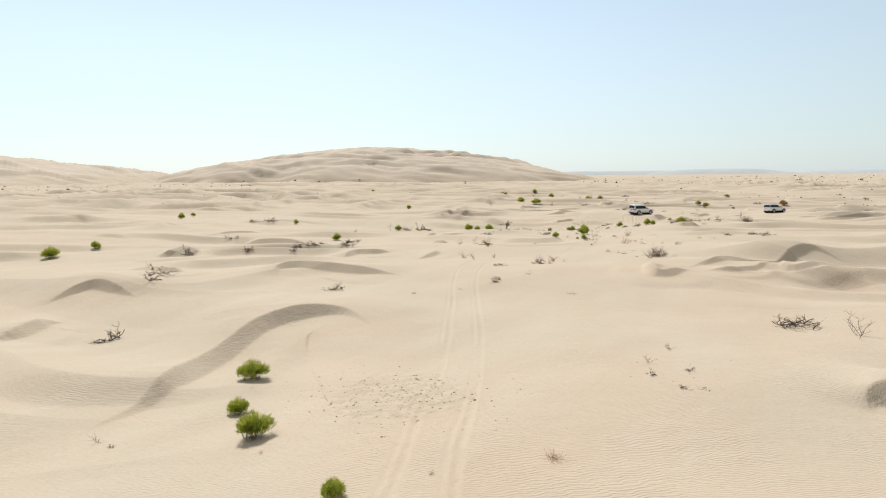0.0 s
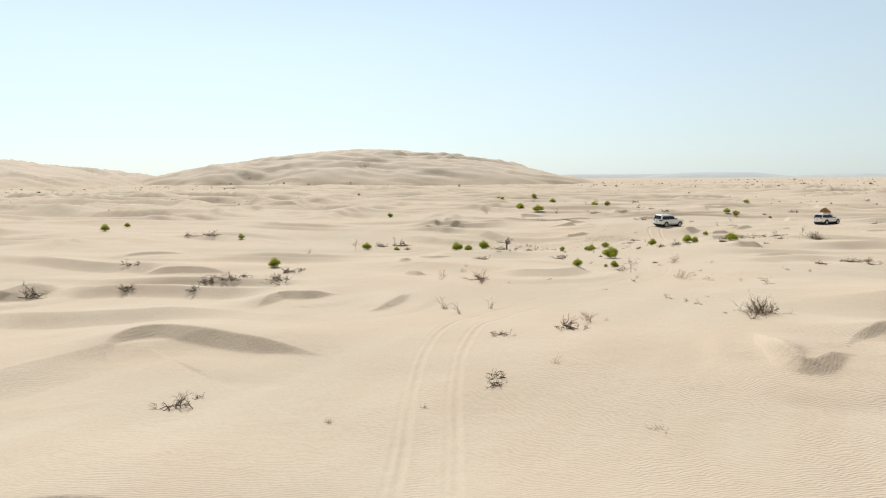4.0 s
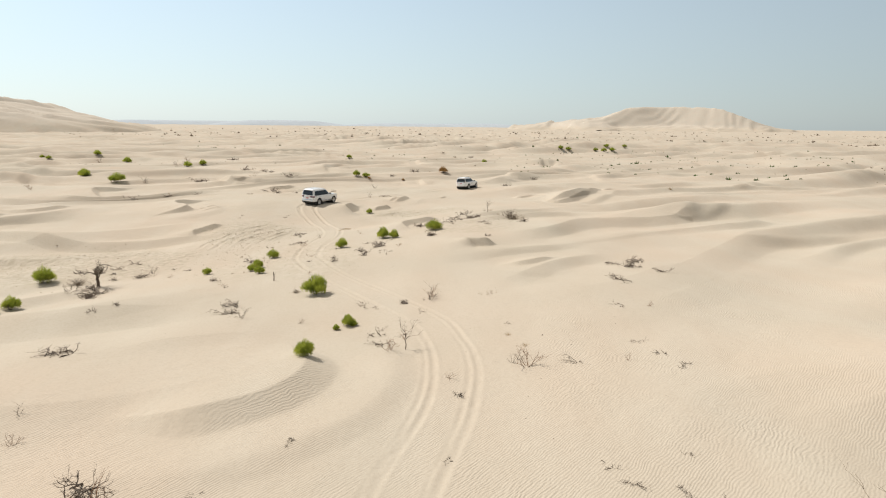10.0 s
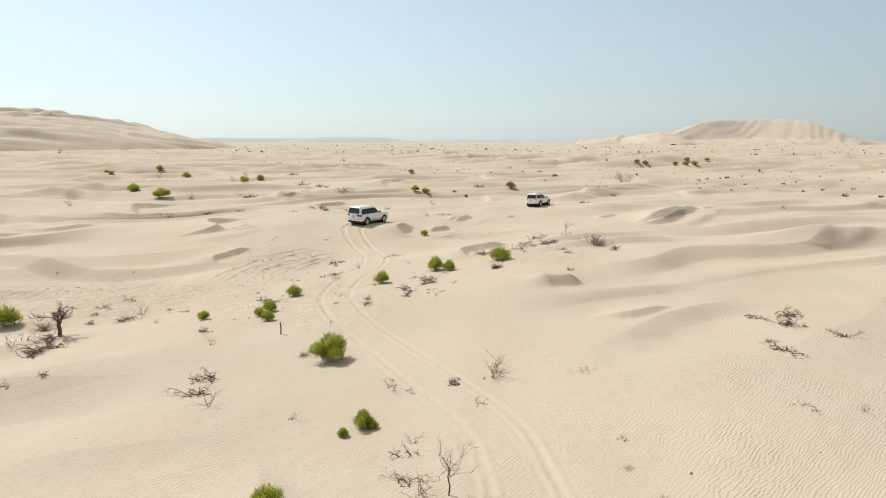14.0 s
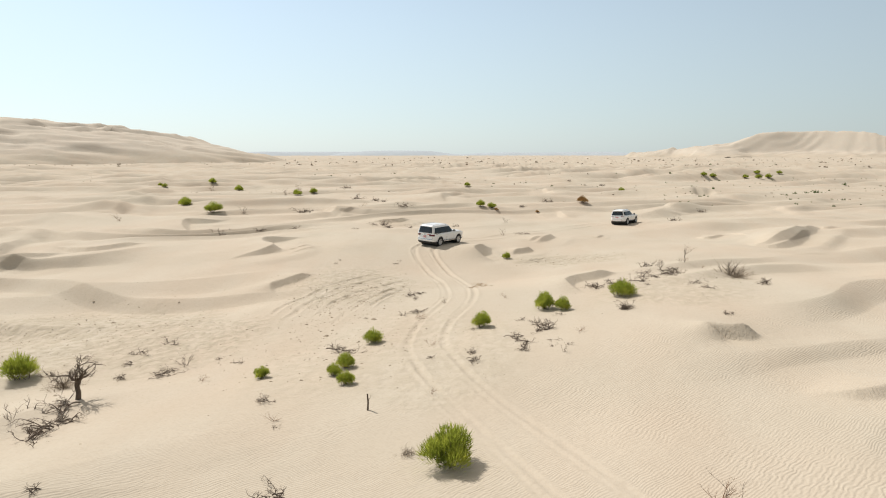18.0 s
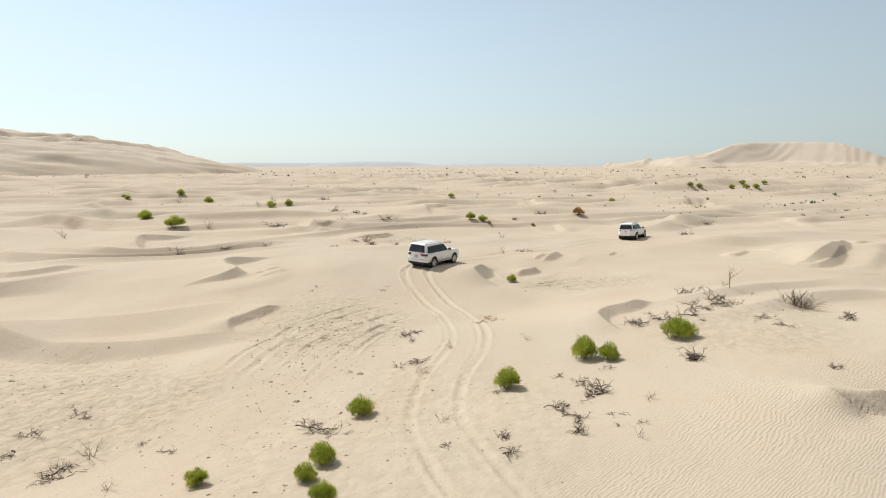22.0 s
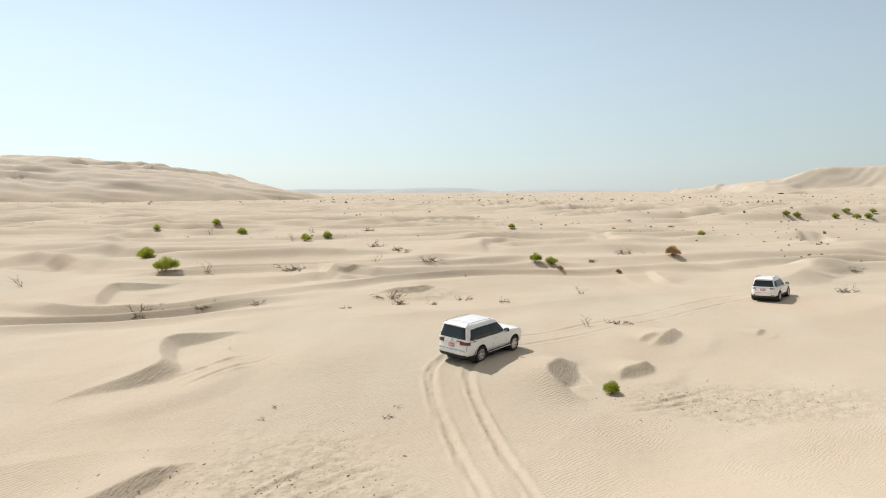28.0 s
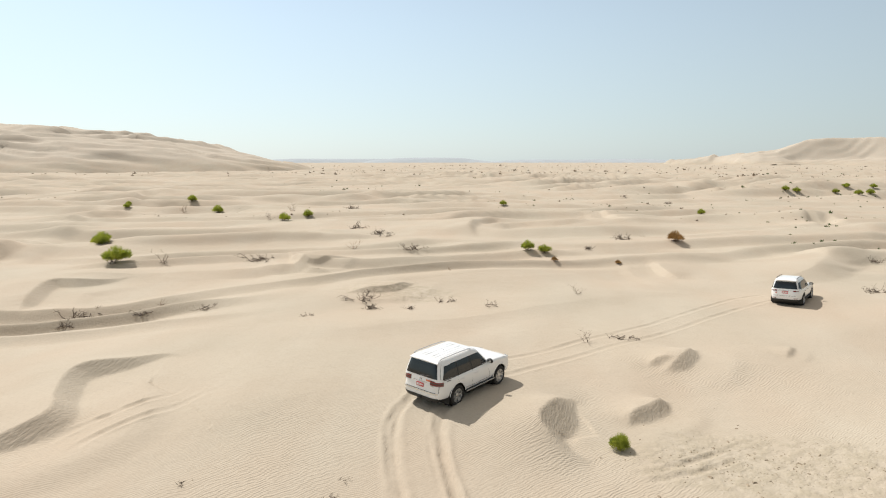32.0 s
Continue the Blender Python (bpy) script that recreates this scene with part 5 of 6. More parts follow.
    part("grille", suv.end_patch("grille", -0.4, 0.4, 0.62, 0.84, M_BLACK, False, 0.01, False), body)
    part("badge", lathe_y("badge", [(0.05, 0.0), (0.045, 0.02), (0.02, 0.02)], M_STICKER, 18), body, "round gold sticker", pose(-1.0, 0.5, 0.88, 0, 0, 90))
    plate_and_marks(body, -1.012, 0.93)
    return car


def standing(x, y, base, half, turn, sink=0.03):
    """The pose of a car whose four wheels press into the sand; x, y is its rear axle."""
    c, s = math.cos(radians(turn)), math.sin(radians(turn))
    ends = [(x + c * u - s * v, y + s * u + c * v) for u, v in ((0, half), (0, -half), (base, half), (base, -half))]
    rl, rr, fl, fr = [Vector((px, py, z_at(px, py) - sink)) for px, py in ends]
    ahead = ((fl + fr) - (rl + rr)).normalized()
    left = ((rl + fl) - (rr + fr)).normalized()
    up = ahead.cross(left).normalized()
    left = up.cross(ahead)
    origin = (rl + rr + fl + fr) / 4 - ahead * base / 2
    return Matrix.Translation(origin) @ Matrix((ahead, left, up)).transposed().to_4x4()


large_suv(standing(-11.08, 62.57, 2.85, 0.83, 61.1))
second_suv(standing(8.8, 82.6, 2.745, 0.78, 59))

# ---- plants and dead wood ----
rng = random.Random(5)


def tube(verts, faces, pts, r0, r1, sides=4):
    first = len(verts)
    n = len(pts)
    for i, p in enumerate(pts):
        a, b = pts[max(0, i - 1)], pts[min(n - 1, i + 1)]
        d = Vector((b[0] - a[0], b[1] - a[1], b[2] - a[2])).normalized()
        u = d.cross(Vector((0.31, 0.17, 0.93)))
        u = u.normalized() if u.length > 1e-3 else Vector((1, 0, 0))
        v = d.cross(u)
        r = r0 + (r1 - r0) * i / (n - 1)
        for k in range(sides):
            q = 2 * math.pi * k / sides
            w = u * math.cos(q) * r + v * math.sin(q) * r
            verts.append((p[0] + w.x, p[1] + w.y, p[2] + w.z))
    for i in range(n - 1):
        for k in range(sides):
            j = first + i * sides + k
            l = first + i * sides + (k + 1) % sides
            faces.append((j, l, l + sides, j + sides))


def grow(verts, faces, start, way, length, radius, rnd, depth, bend=0.35, fork=3, lift=0.0, low=None):
    """A crooked branch with forks."""
    pts, d, p = [start], Vector(way).normalized(), Vector(start)
    steps = 5
    for i in range(steps):
        d = (d + Vector((rnd.uniform(-bend, bend), rnd.uniform(-bend, bend), rnd.uniform(-bend, bend) * 0.7 + lift))).normalized()
        p = p + d * length / steps
        if low is not None and p.z < low:
            p.z = low
            d.z = abs(d.z) * 0.5
        pts.append(tuple(p))
    tube(verts, faces, pts, radius, radius * 0.45 if depth else radius * 0.2, 5 if radius > 0.02 else 4 if radius > 0.008 else 3)
    if depth:
        for i in range(fork):
            k = rnd.randint(1, steps)
            side = Vector((rnd.uniform(-1, 1), rnd.uniform(-1, 1), rnd.uniform(-0.25, 0.8)))
            grow(verts, faces, pts[k], d * 0.7 + side * 0.8, length * rnd.uniform(0.4, 0.7), radius * 0.55, rnd, depth - 1, bend, fork, lift, low)


def bush_mesh(seed, mat, shoots=5000):
    """A low dome of several rounded lumps of fine feathery shoots, of unit width."""
    rnd = random.Random(seed)
    verts, faces = [], []
    lumps = [(rnd.uniform(-0.05, 0.05), rnd.uniform(-0.05, 0.05), 0.26, 0.27, 0.33)]
    for k in range(9):
        a, r = k * 0.72 + rnd.uniform(-0.25, 0.25), rnd.uniform(0.17, 0.33)
        size = rnd.uniform(0.13, 0.21)
        lumps.append((math.cos(a) * r, math.sin(a) * r, rnd.uniform(0.12, 0.40 - 0.5 * r), size, size * rnd.uniform(0.85, 1.15)))
    share = [l[3] ** 2 for l in lumps]
    for k in range(shoots):
        cx, cy, cz, rad, tall = rnd.choices(lumps, share)[0]
        a, up = rnd.uniform(0, 2 * math.pi), rnd.uniform(-0.55, 1.0)
        flat = math.sqrt(1 - up * up)
        ox, oy, oz = math.cos(a) * flat, math.sin(a) * flat, up
        q = rnd.random() ** 0.45
        x, y, z = cx + ox * rad * q, cy + oy * rad * q, max(0.01, cz + oz * tall * q)
        dx, dy, dz = ox * 0.7 + x * 0.6 + rnd.gauss(0, 0.3), oy * 0.7 + y * 0.6 + rnd.gauss(0, 0.3), max(0.0, oz) * 0.6 + 0.75 + rnd.gauss(0, 0.2)
        ln = rnd.uniform(0.07, 0.16) * (1.45 if rnd.random() < 0.1 else 1) / math.sqrt(dx * dx + dy * dy + dz * dz)
        w = rnd.uniform(0.005, 0.009)
        b = rnd.uniform(0, 2 * math.pi)
        c = rnd.uniform(-0.6, 0.6)
        wx, wy, wz = math.cos(b) * w, math.sin(b) * w, c * w
        i = len(verts)
        verts += [(x, y, z), (x + dx * ln * 0.5 + wx, y + dy * ln * 0.5 + wy, z + dz * ln * 0.5 + wz), (x + dx * ln, y + dy * ln, z + dz * ln),
                  (x + dx * ln * 0.5 - wx, y + dy * ln * 0.5 - wy, z + dz * ln * 0.5 - wz)]
        faces.append((i, i + 1, i + 2, i + 3))
    return mesh_of("crown", verts, faces, mat, False)


def stems_mesh(seed, mat, tally, spread, length, radius, depth=1, lift=0.05, fork=3, upright=0.7):
    rnd = random.Random(seed)
    verts, faces = [], []
    for k in range(tally):
        a = rnd.uniform(0, 2 * math.pi)
        lean = rnd.uniform(0.1, 1.0) * (1 - upright) + 0.15
        grow(verts, faces, (rnd.gauss(0, spread * 0.2), rnd.gauss(0, spread * 0.2), -0.03), (math.cos(a) * math.sin(lean * 1.5), math.sin(a) * math.sin(lean * 1.5), math.cos(lean * 1.5)),
             length * rnd.uniform(0.6, 1.1), radius, rnd, depth, 0.3, fork, lift)
    return mesh_of("stems", verts, faces, mat, True)


def limb_mesh(seed, mat, length, radius, depth, bend=0.5, fork=3, lift=-0.06):
    """A fallen crooked limb that lies along the ground and rises here and there."""
    rnd = random.Random(seed)
    verts, faces = [], []
    grow(verts, faces, (-length * 0.4, 0, 0.01), (1, rnd.uniform(-0.4, 0.4), rnd.uniform(0.15, 0.5)), length, radius, rnd, depth, bend, fork, lift, 0.0)
    return mesh_of("branch", verts, faces, mat, True)


CROWNS = [bush_mesh(70 + k, M_GREEN if k != 3 else M_GREEN) for k in range(4)]
BASES = [stems_mesh(80 + k, M_TWIG, 12, 0.5, 0.42, 0.010, 1, 0.02) for k in range(3)]
FALLEN_WOOD = [limb_mesh(90 + k, M_TWIG, 1.0, 0.026 + 0.009 * (k % 3), 3, 0.6, 3) for k in range(9)]
RED_WOOD = [limb_mesh(110 + k, M_TWIG_RED, 0.9, 0.012, 2, 0.5, 4, 0.03) for k in range(3)]
UPRIGHT = [[stems_mesh(120 + k + 10 * i, M_TWIG if k % 2 else M_TWIG_RED, 1, 0.25, 0.75, 0.011, 2, 0.06, 3, 0.5) for i in range(4 + k % 3)] for k in range(5)]
TUFTS = [stems_mesh(140 + k, M_STRAW, 90, 0.5, 0.40, 0.004, 0, 0.0, 0, 0.35) for k in range(2)]
DRY_DOMES = [stems_mesh(150 + k, M_GREY_TWIG, 60, 0.5, 0.42, 0.0055, 2, 0.02, 3, 0.0) for k in range(2)]
tally = {}


def turn_of(kind):
    tally[kind] = tally.get(kind, -1) + 1
    return tally[kind]


def set_down(x, y, size, turn, sink=0.02):
    return pose(x, y, z_at(x, y) - sink, 0, 0, turn) @ Matrix.Diagonal((size, size, size, 1))


def green_bush(x, y, wide):
    k = turn_of("green")
    wide = min(max(wide, 0.35), 2.6)
    words = "large dome-shaped bright green desert shrub on the sand" if wide > 1.25 else "small bright green desert shrub on the sand" if wide < 0.75 else "bright green bushy desert shrub growing on the sand"
    b = thing("green_shrub", words, "shrub", set_down(x, y, wide * (1.14 if wide < 1.4 else 0.95), 77 * k) @ Matrix.Diagonal((1, 1, 1.16 if wide < 1.4 else 0.95, 1)), "green shrubs of the dunes")
    tagged(part("crown", CROWNS[k % 4], b), kind="stuff")
    tagged(part("woody_base", BASES[k % 3], b, "brown woody base", pose(0, 0, 0, 0, 0, 40 * k)), kind="stuff")


def rust_bush(x, y, wide):
    b = thing("rust_brown_shrub", "rust-brown dried dome of a desert shrub", "shrub", set_down(x, y, wide, 20))
    tagged(part("crown", bush_mesh(99, M_RUST), b), kind="stuff")
    tagged(part("woody_base", BASES[0], b), kind="stuff")


def dead_branches(x, y, wide):
    k = turn_of("wood")
    wide = min(max(wide, 0.4), 3.2) * 0.9
    words = "broad tangle of dark crooked dead branches on the sand" if wide > 1.6 else "few short dark dead twigs half buried in sand" if wide < 0.75 else "dark crooked dead branches lying on the sand"
    b = thing("dead_branches", words, "dead wood", pose(x, y, z_at(x, y) - 0.01, 0, 0, 53 * k), "dead wood on the dunes")
    rnd = random.Random(1000 + k)
    n = 3 if wide < 0.75 else 5 if wide < 1.2 else 7 if wide < 2 else 9
    for i in range(n):
        s = wide * rnd.uniform(0.34, 0.58) * (1.35 if i == 0 else 1) * (0.8 if wide > 1.6 else 1)
        u, v = rnd.gauss(0, wide * 0.2), rnd.gauss(0, wide * 0.14)
        part("branch", FALLEN_WOOD[rnd.randrange(9)], b, "", pose(u, v, 0.0, rnd.uniform(-8, 8), rnd.uniform(-8, 8), rnd.uniform(0, 360)) @ Matrix.Diagonal((s, s, s * rnd.uniform(0.7, 1.15), 1)))


def red_stalks(x, y, wide):
    k = turn_of("red")
    b = thing("dry_stalks", "low spray of thin reddish-brown dry stalks in the sand", "dead plant", pose(x, y, z_at(x, y) - 0.01, 0, 0, 80 * k), "dead wood on the dunes")
    rnd = random.Random(2000 + k)
    for i in range(5):
        s = min(wide, 2.0) * rnd.uniform(0.35, 0.55)
        part("stalk", RED_WOOD[rnd.randrange(3)], b, "", pose(rnd.gauss(0, wide * 0.2), rnd.gauss(0, wide * 0.15), 0, 0, rnd.uniform(-25, 0), rnd.uniform(0, 360)) @ Matrix.Diagonal((s, s, s, 1)))


def dead_twigs(x, y, wide):
    k = turn_of("twigs")
    s = min(max(wide * 1.15, 0.5), 1.7)
    b = thing("upright_dead_twigs", "thin leafless upright twigs sticking out of the sand", "dead plant", set_down(x, y, s, 61 * k) @ Matrix.Diagonal((1, 1, 0.72, 1)), "upright dead twigs")
    for stem in UPRIGHT[k % 5]:
        part("twig", stem, b)
    if k % 2 == 0:
        part("branch", FALLEN_WOOD[k % 9], b, "", pose(0.1, 0.05, 0.02, 0, 0, 30) @ Matrix.Diagonal((0.35, 0.35, 0.35, 1)))


def grass_tuft(x, y, wide):
    k = turn_of("tuft")
    s = min(max(wide, 0.35), 1.3)
    b = thing("dry_grass_tuft", "straw-yellow dry grass tuft on the sand", "grass", set_down(x, y, s, 35 * k), "dry grass tufts")
    tagged(part("tuft", TUFTS[k % 2], b), kind="stuff")


def dry_bush(x, y, wide):
    k = turn_of("dry")
    s = min(max(wide, 0.6), 2.4)
    b = thing("dry_bush", "leafless grey-brown dome of fine dry twigs", "shrub", set_down(x, y, s, 90 * k), "dry bushes")
    tagged(part("crown", DRY_DOMES[k % 2], b, "", Matrix.Diagonal((1, 1, 0.72, 1))), kind="stuff")
    tagged(part("woody_base", BASES[k % 3], b), kind="stuff")


def dead_tree(x, y, wide):
    k = turn_of("tree")
    rnd = random.Random(300 + k)
    b = thing("dead_tree", "small dark leafless dead tree with crooked limbs" if wide > 1.8 else "slender leafless dead sapling with a thin bare trunk", "tree", pose(x, y, z_at(x, y) - 0.05, 0, 0, 0))
    tall = 1.5 if wide > 1.8 else 1.35
    thick = 0.10 if wide > 1.8 else 0.022
    verts, faces = [], []
    trunk = [(0, 0, 0), (0.03, 0.02, tall * 0.2), (-0.02, 0.03, tall * 0.38), (0.03, 0.0, tall * 0.55)]
    tube(verts, faces, trunk, thick, thick * 0.7, 8)
    part("trunk", mesh_of("trunk", verts, faces, M_TWIG, True), b)
    for i in range(7):
        verts, faces = [], []
        a = i * 2 * math.pi / 7 + rnd.uniform(-0.3, 0.3)
        grow(verts, faces, (0.02, 0.01, tall * rnd.uniform(0.32, 0.55)), (math.cos(a), math.sin(a), rnd.uniform(0.5, 1.6)), tall * rnd.uniform(0.35, 0.55), thick * 0.36, rnd, 3 if wide > 1.8 else 2, 0.4, 4 if wide > 1.8 else 3, 0.0)
        part("limb", mesh_of("limb", verts, faces, M_TWIG, True), b)


def stake(x, y, wide):
    b = thing("dead_stump", "thin weathered upright stump of a dead shrub", "dead plant", pose(x, y, z_at(x, y) - 0.05, 3, 2, 0))
    verts, faces = [], []
    tube(verts, faces, [(0, 0, 0), (0.01, 0.02, 0.3), (-0.01, 0.0, 0.62)], 0.035, 0.025, 6)
    part("stem", mesh_of("stem", verts, faces, M_TWIG, True), b)
    verts, faces = [], []
    grow(verts, faces, (0, 0, 0.35), (0.5, 0.3, 0.6), 0.3, 0.012, random.Random(4), 0)
    part("twig", mesh_of("twig", verts, faces, M_TWIG, True), b)


# ---- small loose things that nobody could count ----
def scatter_stones(name, n, spots, size, mat, label, seed, flat=0.6):
    rnd = random.Random(seed)
    verts, faces = [], []
    pts = []
    for _ in range(n):
        cx, cy, rx, ry = spots[rnd.randrange(len(spots))]
        pts.append((cx + rnd.gauss(0, rx * 0.5), cy + rnd.gauss(0, ry * 0.5)))
    zs = mesh_height([p[0] for p in pts], [p[1] for p in pts])
    for (x, y), z in zip(pts, zs):
        s, a = size * rnd.lognormvariate(0, 0.5), rnd.uniform(0, 6.28)
        i = len(verts)
        ca, sa = math.cos(a), math.sin(a)
        for u, v, w in ((-1, -0.6, 0), (1, -0.5, 0), (0.8, 0.7, 0), (-0.9, 0.6, 0), (-0.5, -0.2, 1), (0.6, 0.1, 0.8)):
            u, v = u * rnd.uniform(0.7, 1.3) * s, v * rnd.uniform(0.7, 1.3) * s
            verts.append((x + u * ca - v * sa, y + u * sa + v * ca, float(z) - 0.006 + w * s * flat))
        faces += [(i, i + 1, i + 5, i + 4), (i + 1, i + 2, i + 5), (i + 2, i + 3, i + 4, i + 5), (i + 3, i, i + 4)]
    tagged(new(name, mesh_of(name, verts, faces, mat, False)), label, "debris", kind="stuff")


M_CLOD = material("sand_clods", (0.30, 0.24, 0.17), 0.95, vary=0.3, grain=20, patch=4)
M_CHIP = material("wood_chips", (0.14, 0.10, 0.07), 0.9, vary=0.4, grain=20, patch=4)
scatter_stones("sand_clods", 9000, [(-26, 38, 11, 7), (-26, 38, 11, 7), (-14.5, 49, 5, 5), (-14, 46, 4, 6), (0.5, 60.5, 5, 2.4), (11.5, -34, 4, 3), (-36, 30, 11, 6), (-14, 44, 3, 5), (-12, 36, 6, 6)], 0.019, M_CLOD,
               "small crumbly clods on the hard sand pan", 7)
scatter_stones("wood_chips", 2200, [(4.5, 44.5, 4.5, 3.5), (8, 48, 3, 3), (-18, 82, 5, 2), (5, 12, 4, 4), (10, 20, 3, 3), (-7, 38, 4, 4), (-3, 40, 4, 3), (-22, 30, 6, 4), (19, -27, 4, 3), (11, -34, 4, 3), (-5, 34, 5, 5), (10, 70, 5, 4), (-30, 20, 14, 4)], 0.012, M_CHIP,
               "dark wood chips and leaf litter on the sand", 8, 0.5)


M_THROWN = material("thrown_clods", (0.42, 0.32, 0.22), 0.95, vary=0.25, grain=20, patch=4)
scatter_stones("thrown_sand_clods", 260, [(-6.45, 51.1, 0.5, 0.6), (-6.15, 50.4, 0.5, 0.8), (-5.85, 49.6, 0.4, 0.7), (-6.45, 48.9, 0.4, 0.4)], 0.03, M_THROWN, "crumbs of damp sand thrown beside the wheel tracks", 12)


def far_scrub(name, n, seed, mat, label, near, far, turn0, turn1, size):
    """Distant scrub as small tufted clumps."""
    rnd = random.Random(seed)
    verts, faces = [], []
    pts = []
    while len(pts) < n:
        r = near + (far - near) * rnd.random() ** 1.5
        a = radians(rnd.uniform(turn0, turn1))
        x, y = -math.sin(a) * r, 20 + math.cos(a) * r
        if float(wave_noise(np.array([x / 45.0]), np.array([y / 45.0]), 77)[0]) + rnd.uniform(-0.5, 0.5) > 0.05:
            pts.append((x, y, r))
    zs = mesh_height([p[0] for p in pts], [p[1] for p in pts])
    hills = hill_height(np.array([p[0] for p in pts]), np.array([p[1] for p in pts]))
    for (x, y, r), z, over in zip(pts, zs, hills):
        if over > 8:
            continue
        z = z + max(0.0, over - 1.8)
        s = size * rnd.lognormvariate(0, 0.45) * (0.8 + r / 900.0)
        for b in range(14):
            a, t = rnd.uniform(0, 6.28), rnd.uniform(0.2, 1.0)
            u, v = math.cos(a) * s * t * 0.7, math.sin(a) * s * t * 0.7
            h = s * (0.75 - 0.4 * t) * rnd.uniform(0.6, 1.2)
            w = s * rnd.uniform(0.1, 0.2)
            i = len(verts)
            c = rnd.uniform(0, 6.28)
            verts += [(x + u * 0.6 - math.cos(c) * w, y + v * 0.6 - math.sin(c) * w, float(z) - 0.05), (x + u * 0.6 + math.cos(c) * w, y + v * 0.6 + math.sin(c) * w, float(z) - 0.05), (x + u, y + v, float(z) + h)]
            faces.append((i, i + 1, i + 2))
    tagged(new(name, mesh_of(name, verts, faces, mat, False)), label, "scrub", kind="stuff")


far_scrub("far_green_scrub", 600, 3, M_GREEN_DULL, "far scattered dull green desert scrub", 150, 700, -48, 80, 0.38)
far_scrub("far_green_belt", 130, 4, M_GREEN_DULL, "far belt of green desert scrub on flat sand", 95, 330, -44, -12, 0.5)
far_scrub("far_brown_scrub", 1700, 5, M_GREY_TWIG, "far scattered dark dry scrub", 130, 950, -48, 85, 0.25)
far_scrub("hill_foot_scrub", 3200, 6, M_GREY_TWIG, "thin grey scrub at the foot of the great dunes", 420, 1400, -45, 85, 0.7)
# ---- plants and dead wood, each where it stands ----
green_bush(14.7, -40.4, 0.60)
green_bush(9.8, -39.0, 1.03)
green_bush(7.2, -37.7, 0.73)
green_bush(4.4, -35.0, 1.45)
green_bush(-42.1, -24.0, 2.02)
green_bush(-47.0, -17.5, 1.05)
green_bush(-29.2, 3.1, 1.11)
green_bush(-77.5, 11.6, 1.32)
green_bush(-4.6, 14.0, 0.78)
green_bush(-52.8, 17.0, 0.85)
green_bush(-3.9, 18.6, 0.33)
green_bush(-86.2, 19.4, 0.93)
green_bush(-3.1, 19.1, 0.33)
green_bush(-3.4, 19.2, 0.66)
green_bush(-21.7, 21.7, 1.15)
green_bush(-33.0, 19.7, 1.00)
green_bush(-21.0, 22.9, 0.85)
green_bush(-5.7, 24.9, 1.35)
green_bush(-35.6, 28.3, 0.77)
green_bush(-10.1, 30.7, 0.63)
green_bush(-24.4, 31.7, 1.32)
green_bush(-13.8, 31.7, 0.59)
green_bush(-10.9, 31.8, 0.61)
green_bush(-10.7, 32.8, 0.78)
green_bush(-10.4, 36.2, 0.83)
green_bush(-5.4, 38.0, 0.95)
green_bush(-1.4, 40.6, 0.86)
green_bush(-2.3, 40.9, 1.12)
green_bush(2.0, 43.2, 1.63)
green_bush(-63.6, 60.4, 0.98)
green_bush(-4.4, 61.2, 0.71)
green_bush(-44.5, 88.1, 3.04)
green_bush(-54.6, 98.9, 2.15)
green_bush(-7.0, 101.7, 1.49)
green_bush(-54.9, 99.5, 2.13)
green_bush(-8.7, 101.5, 1.25)
green_bush(-84.1, 142.6, 1.53)
green_bush(-49.3, 134.3, 2.30)
green_bush(-48.4, 142.4, 2.26)
green_bush(-67.1, 144.8, 2.93)
green_bush(-91.0, 152.2, 1.05)
green_bush(-79.8, 157.0, 2.31)
green_bush(23.5, 165.7, 1.94)
green_bush(-16.0, 176.0, 2.03)
green_bush(78.0, 222.4, 3.76)
green_bush(82.0, 225.0, 3.07)
green_bush(82.2, 245.6, 2.52)
green_bush(69.0, 240.2, 3.61)
green_bush(65.3, 239.0, 3.52)
green_bush(92.7, 262.5, 3.65)
green_bush(101.4, 263.5, 3.26)
dead_branches(6.3, -41.6, 0.35)
dead_branches(-7.7, -35.3, 1.68)
dead_branches(20.1, -28.9, 0.54)
dead_branches(20.7, -28.7, 0.42)
dead_branches(19.0, -28.1, 0.65)
dead_branches(-15.4, -28.3, 2.06)
dead_branches(19.9, -26.9, 0.62)
dead_branches(-17.6, -26.7, 2.22)
dead_branches(-4.5, -21.6, 1.37)
dead_branches(2.7, -16.9, 0.25)
dead_branches(-31.5, -15.8, 2.66)
dead_branches(22.1, -15.5, 2.61)
dead_branches(3.7, -14.0, 1.01)
dead_branches(-27.6, -11.1, 1.91)
dead_branches(-28.0, -11.0, 1.25)
dead_branches(0.9, -8.7, 1.15)
dead_branches(-23.5, -8.6, 1.99)
dead_branches(2.8, -5.5, 2.07)
dead_branches(-26.5, -5.2, 2.73)
dead_branches(-25.4, -4.3, 2.92)
dead_branches(-22.0, -2.6, 2.77)
dead_branches(-25.3, 1.2, 2.31)
dead_branches(8.8, 1.4, 0.25)
dead_branches(-25.5, 3.0, 1.05)
dead_branches(6.9, 3.6, 0.58)
dead_branches(6.2, 4.5, 0.68)
dead_branches(5.1, 4.8, 0.68)
dead_branches(-8.7, 5.3, 1.74)
dead_branches(-6.0, 5.4, 0.44)
dead_branches(4.6, 5.7, 0.43)
dead_branches(7.0, 6.0, 0.37)
dead_branches(0.3, 6.5, 0.25)
dead_branches(-4.1, 7.6, 0.56)
dead_branches(1.0, 10.5, 0.64)
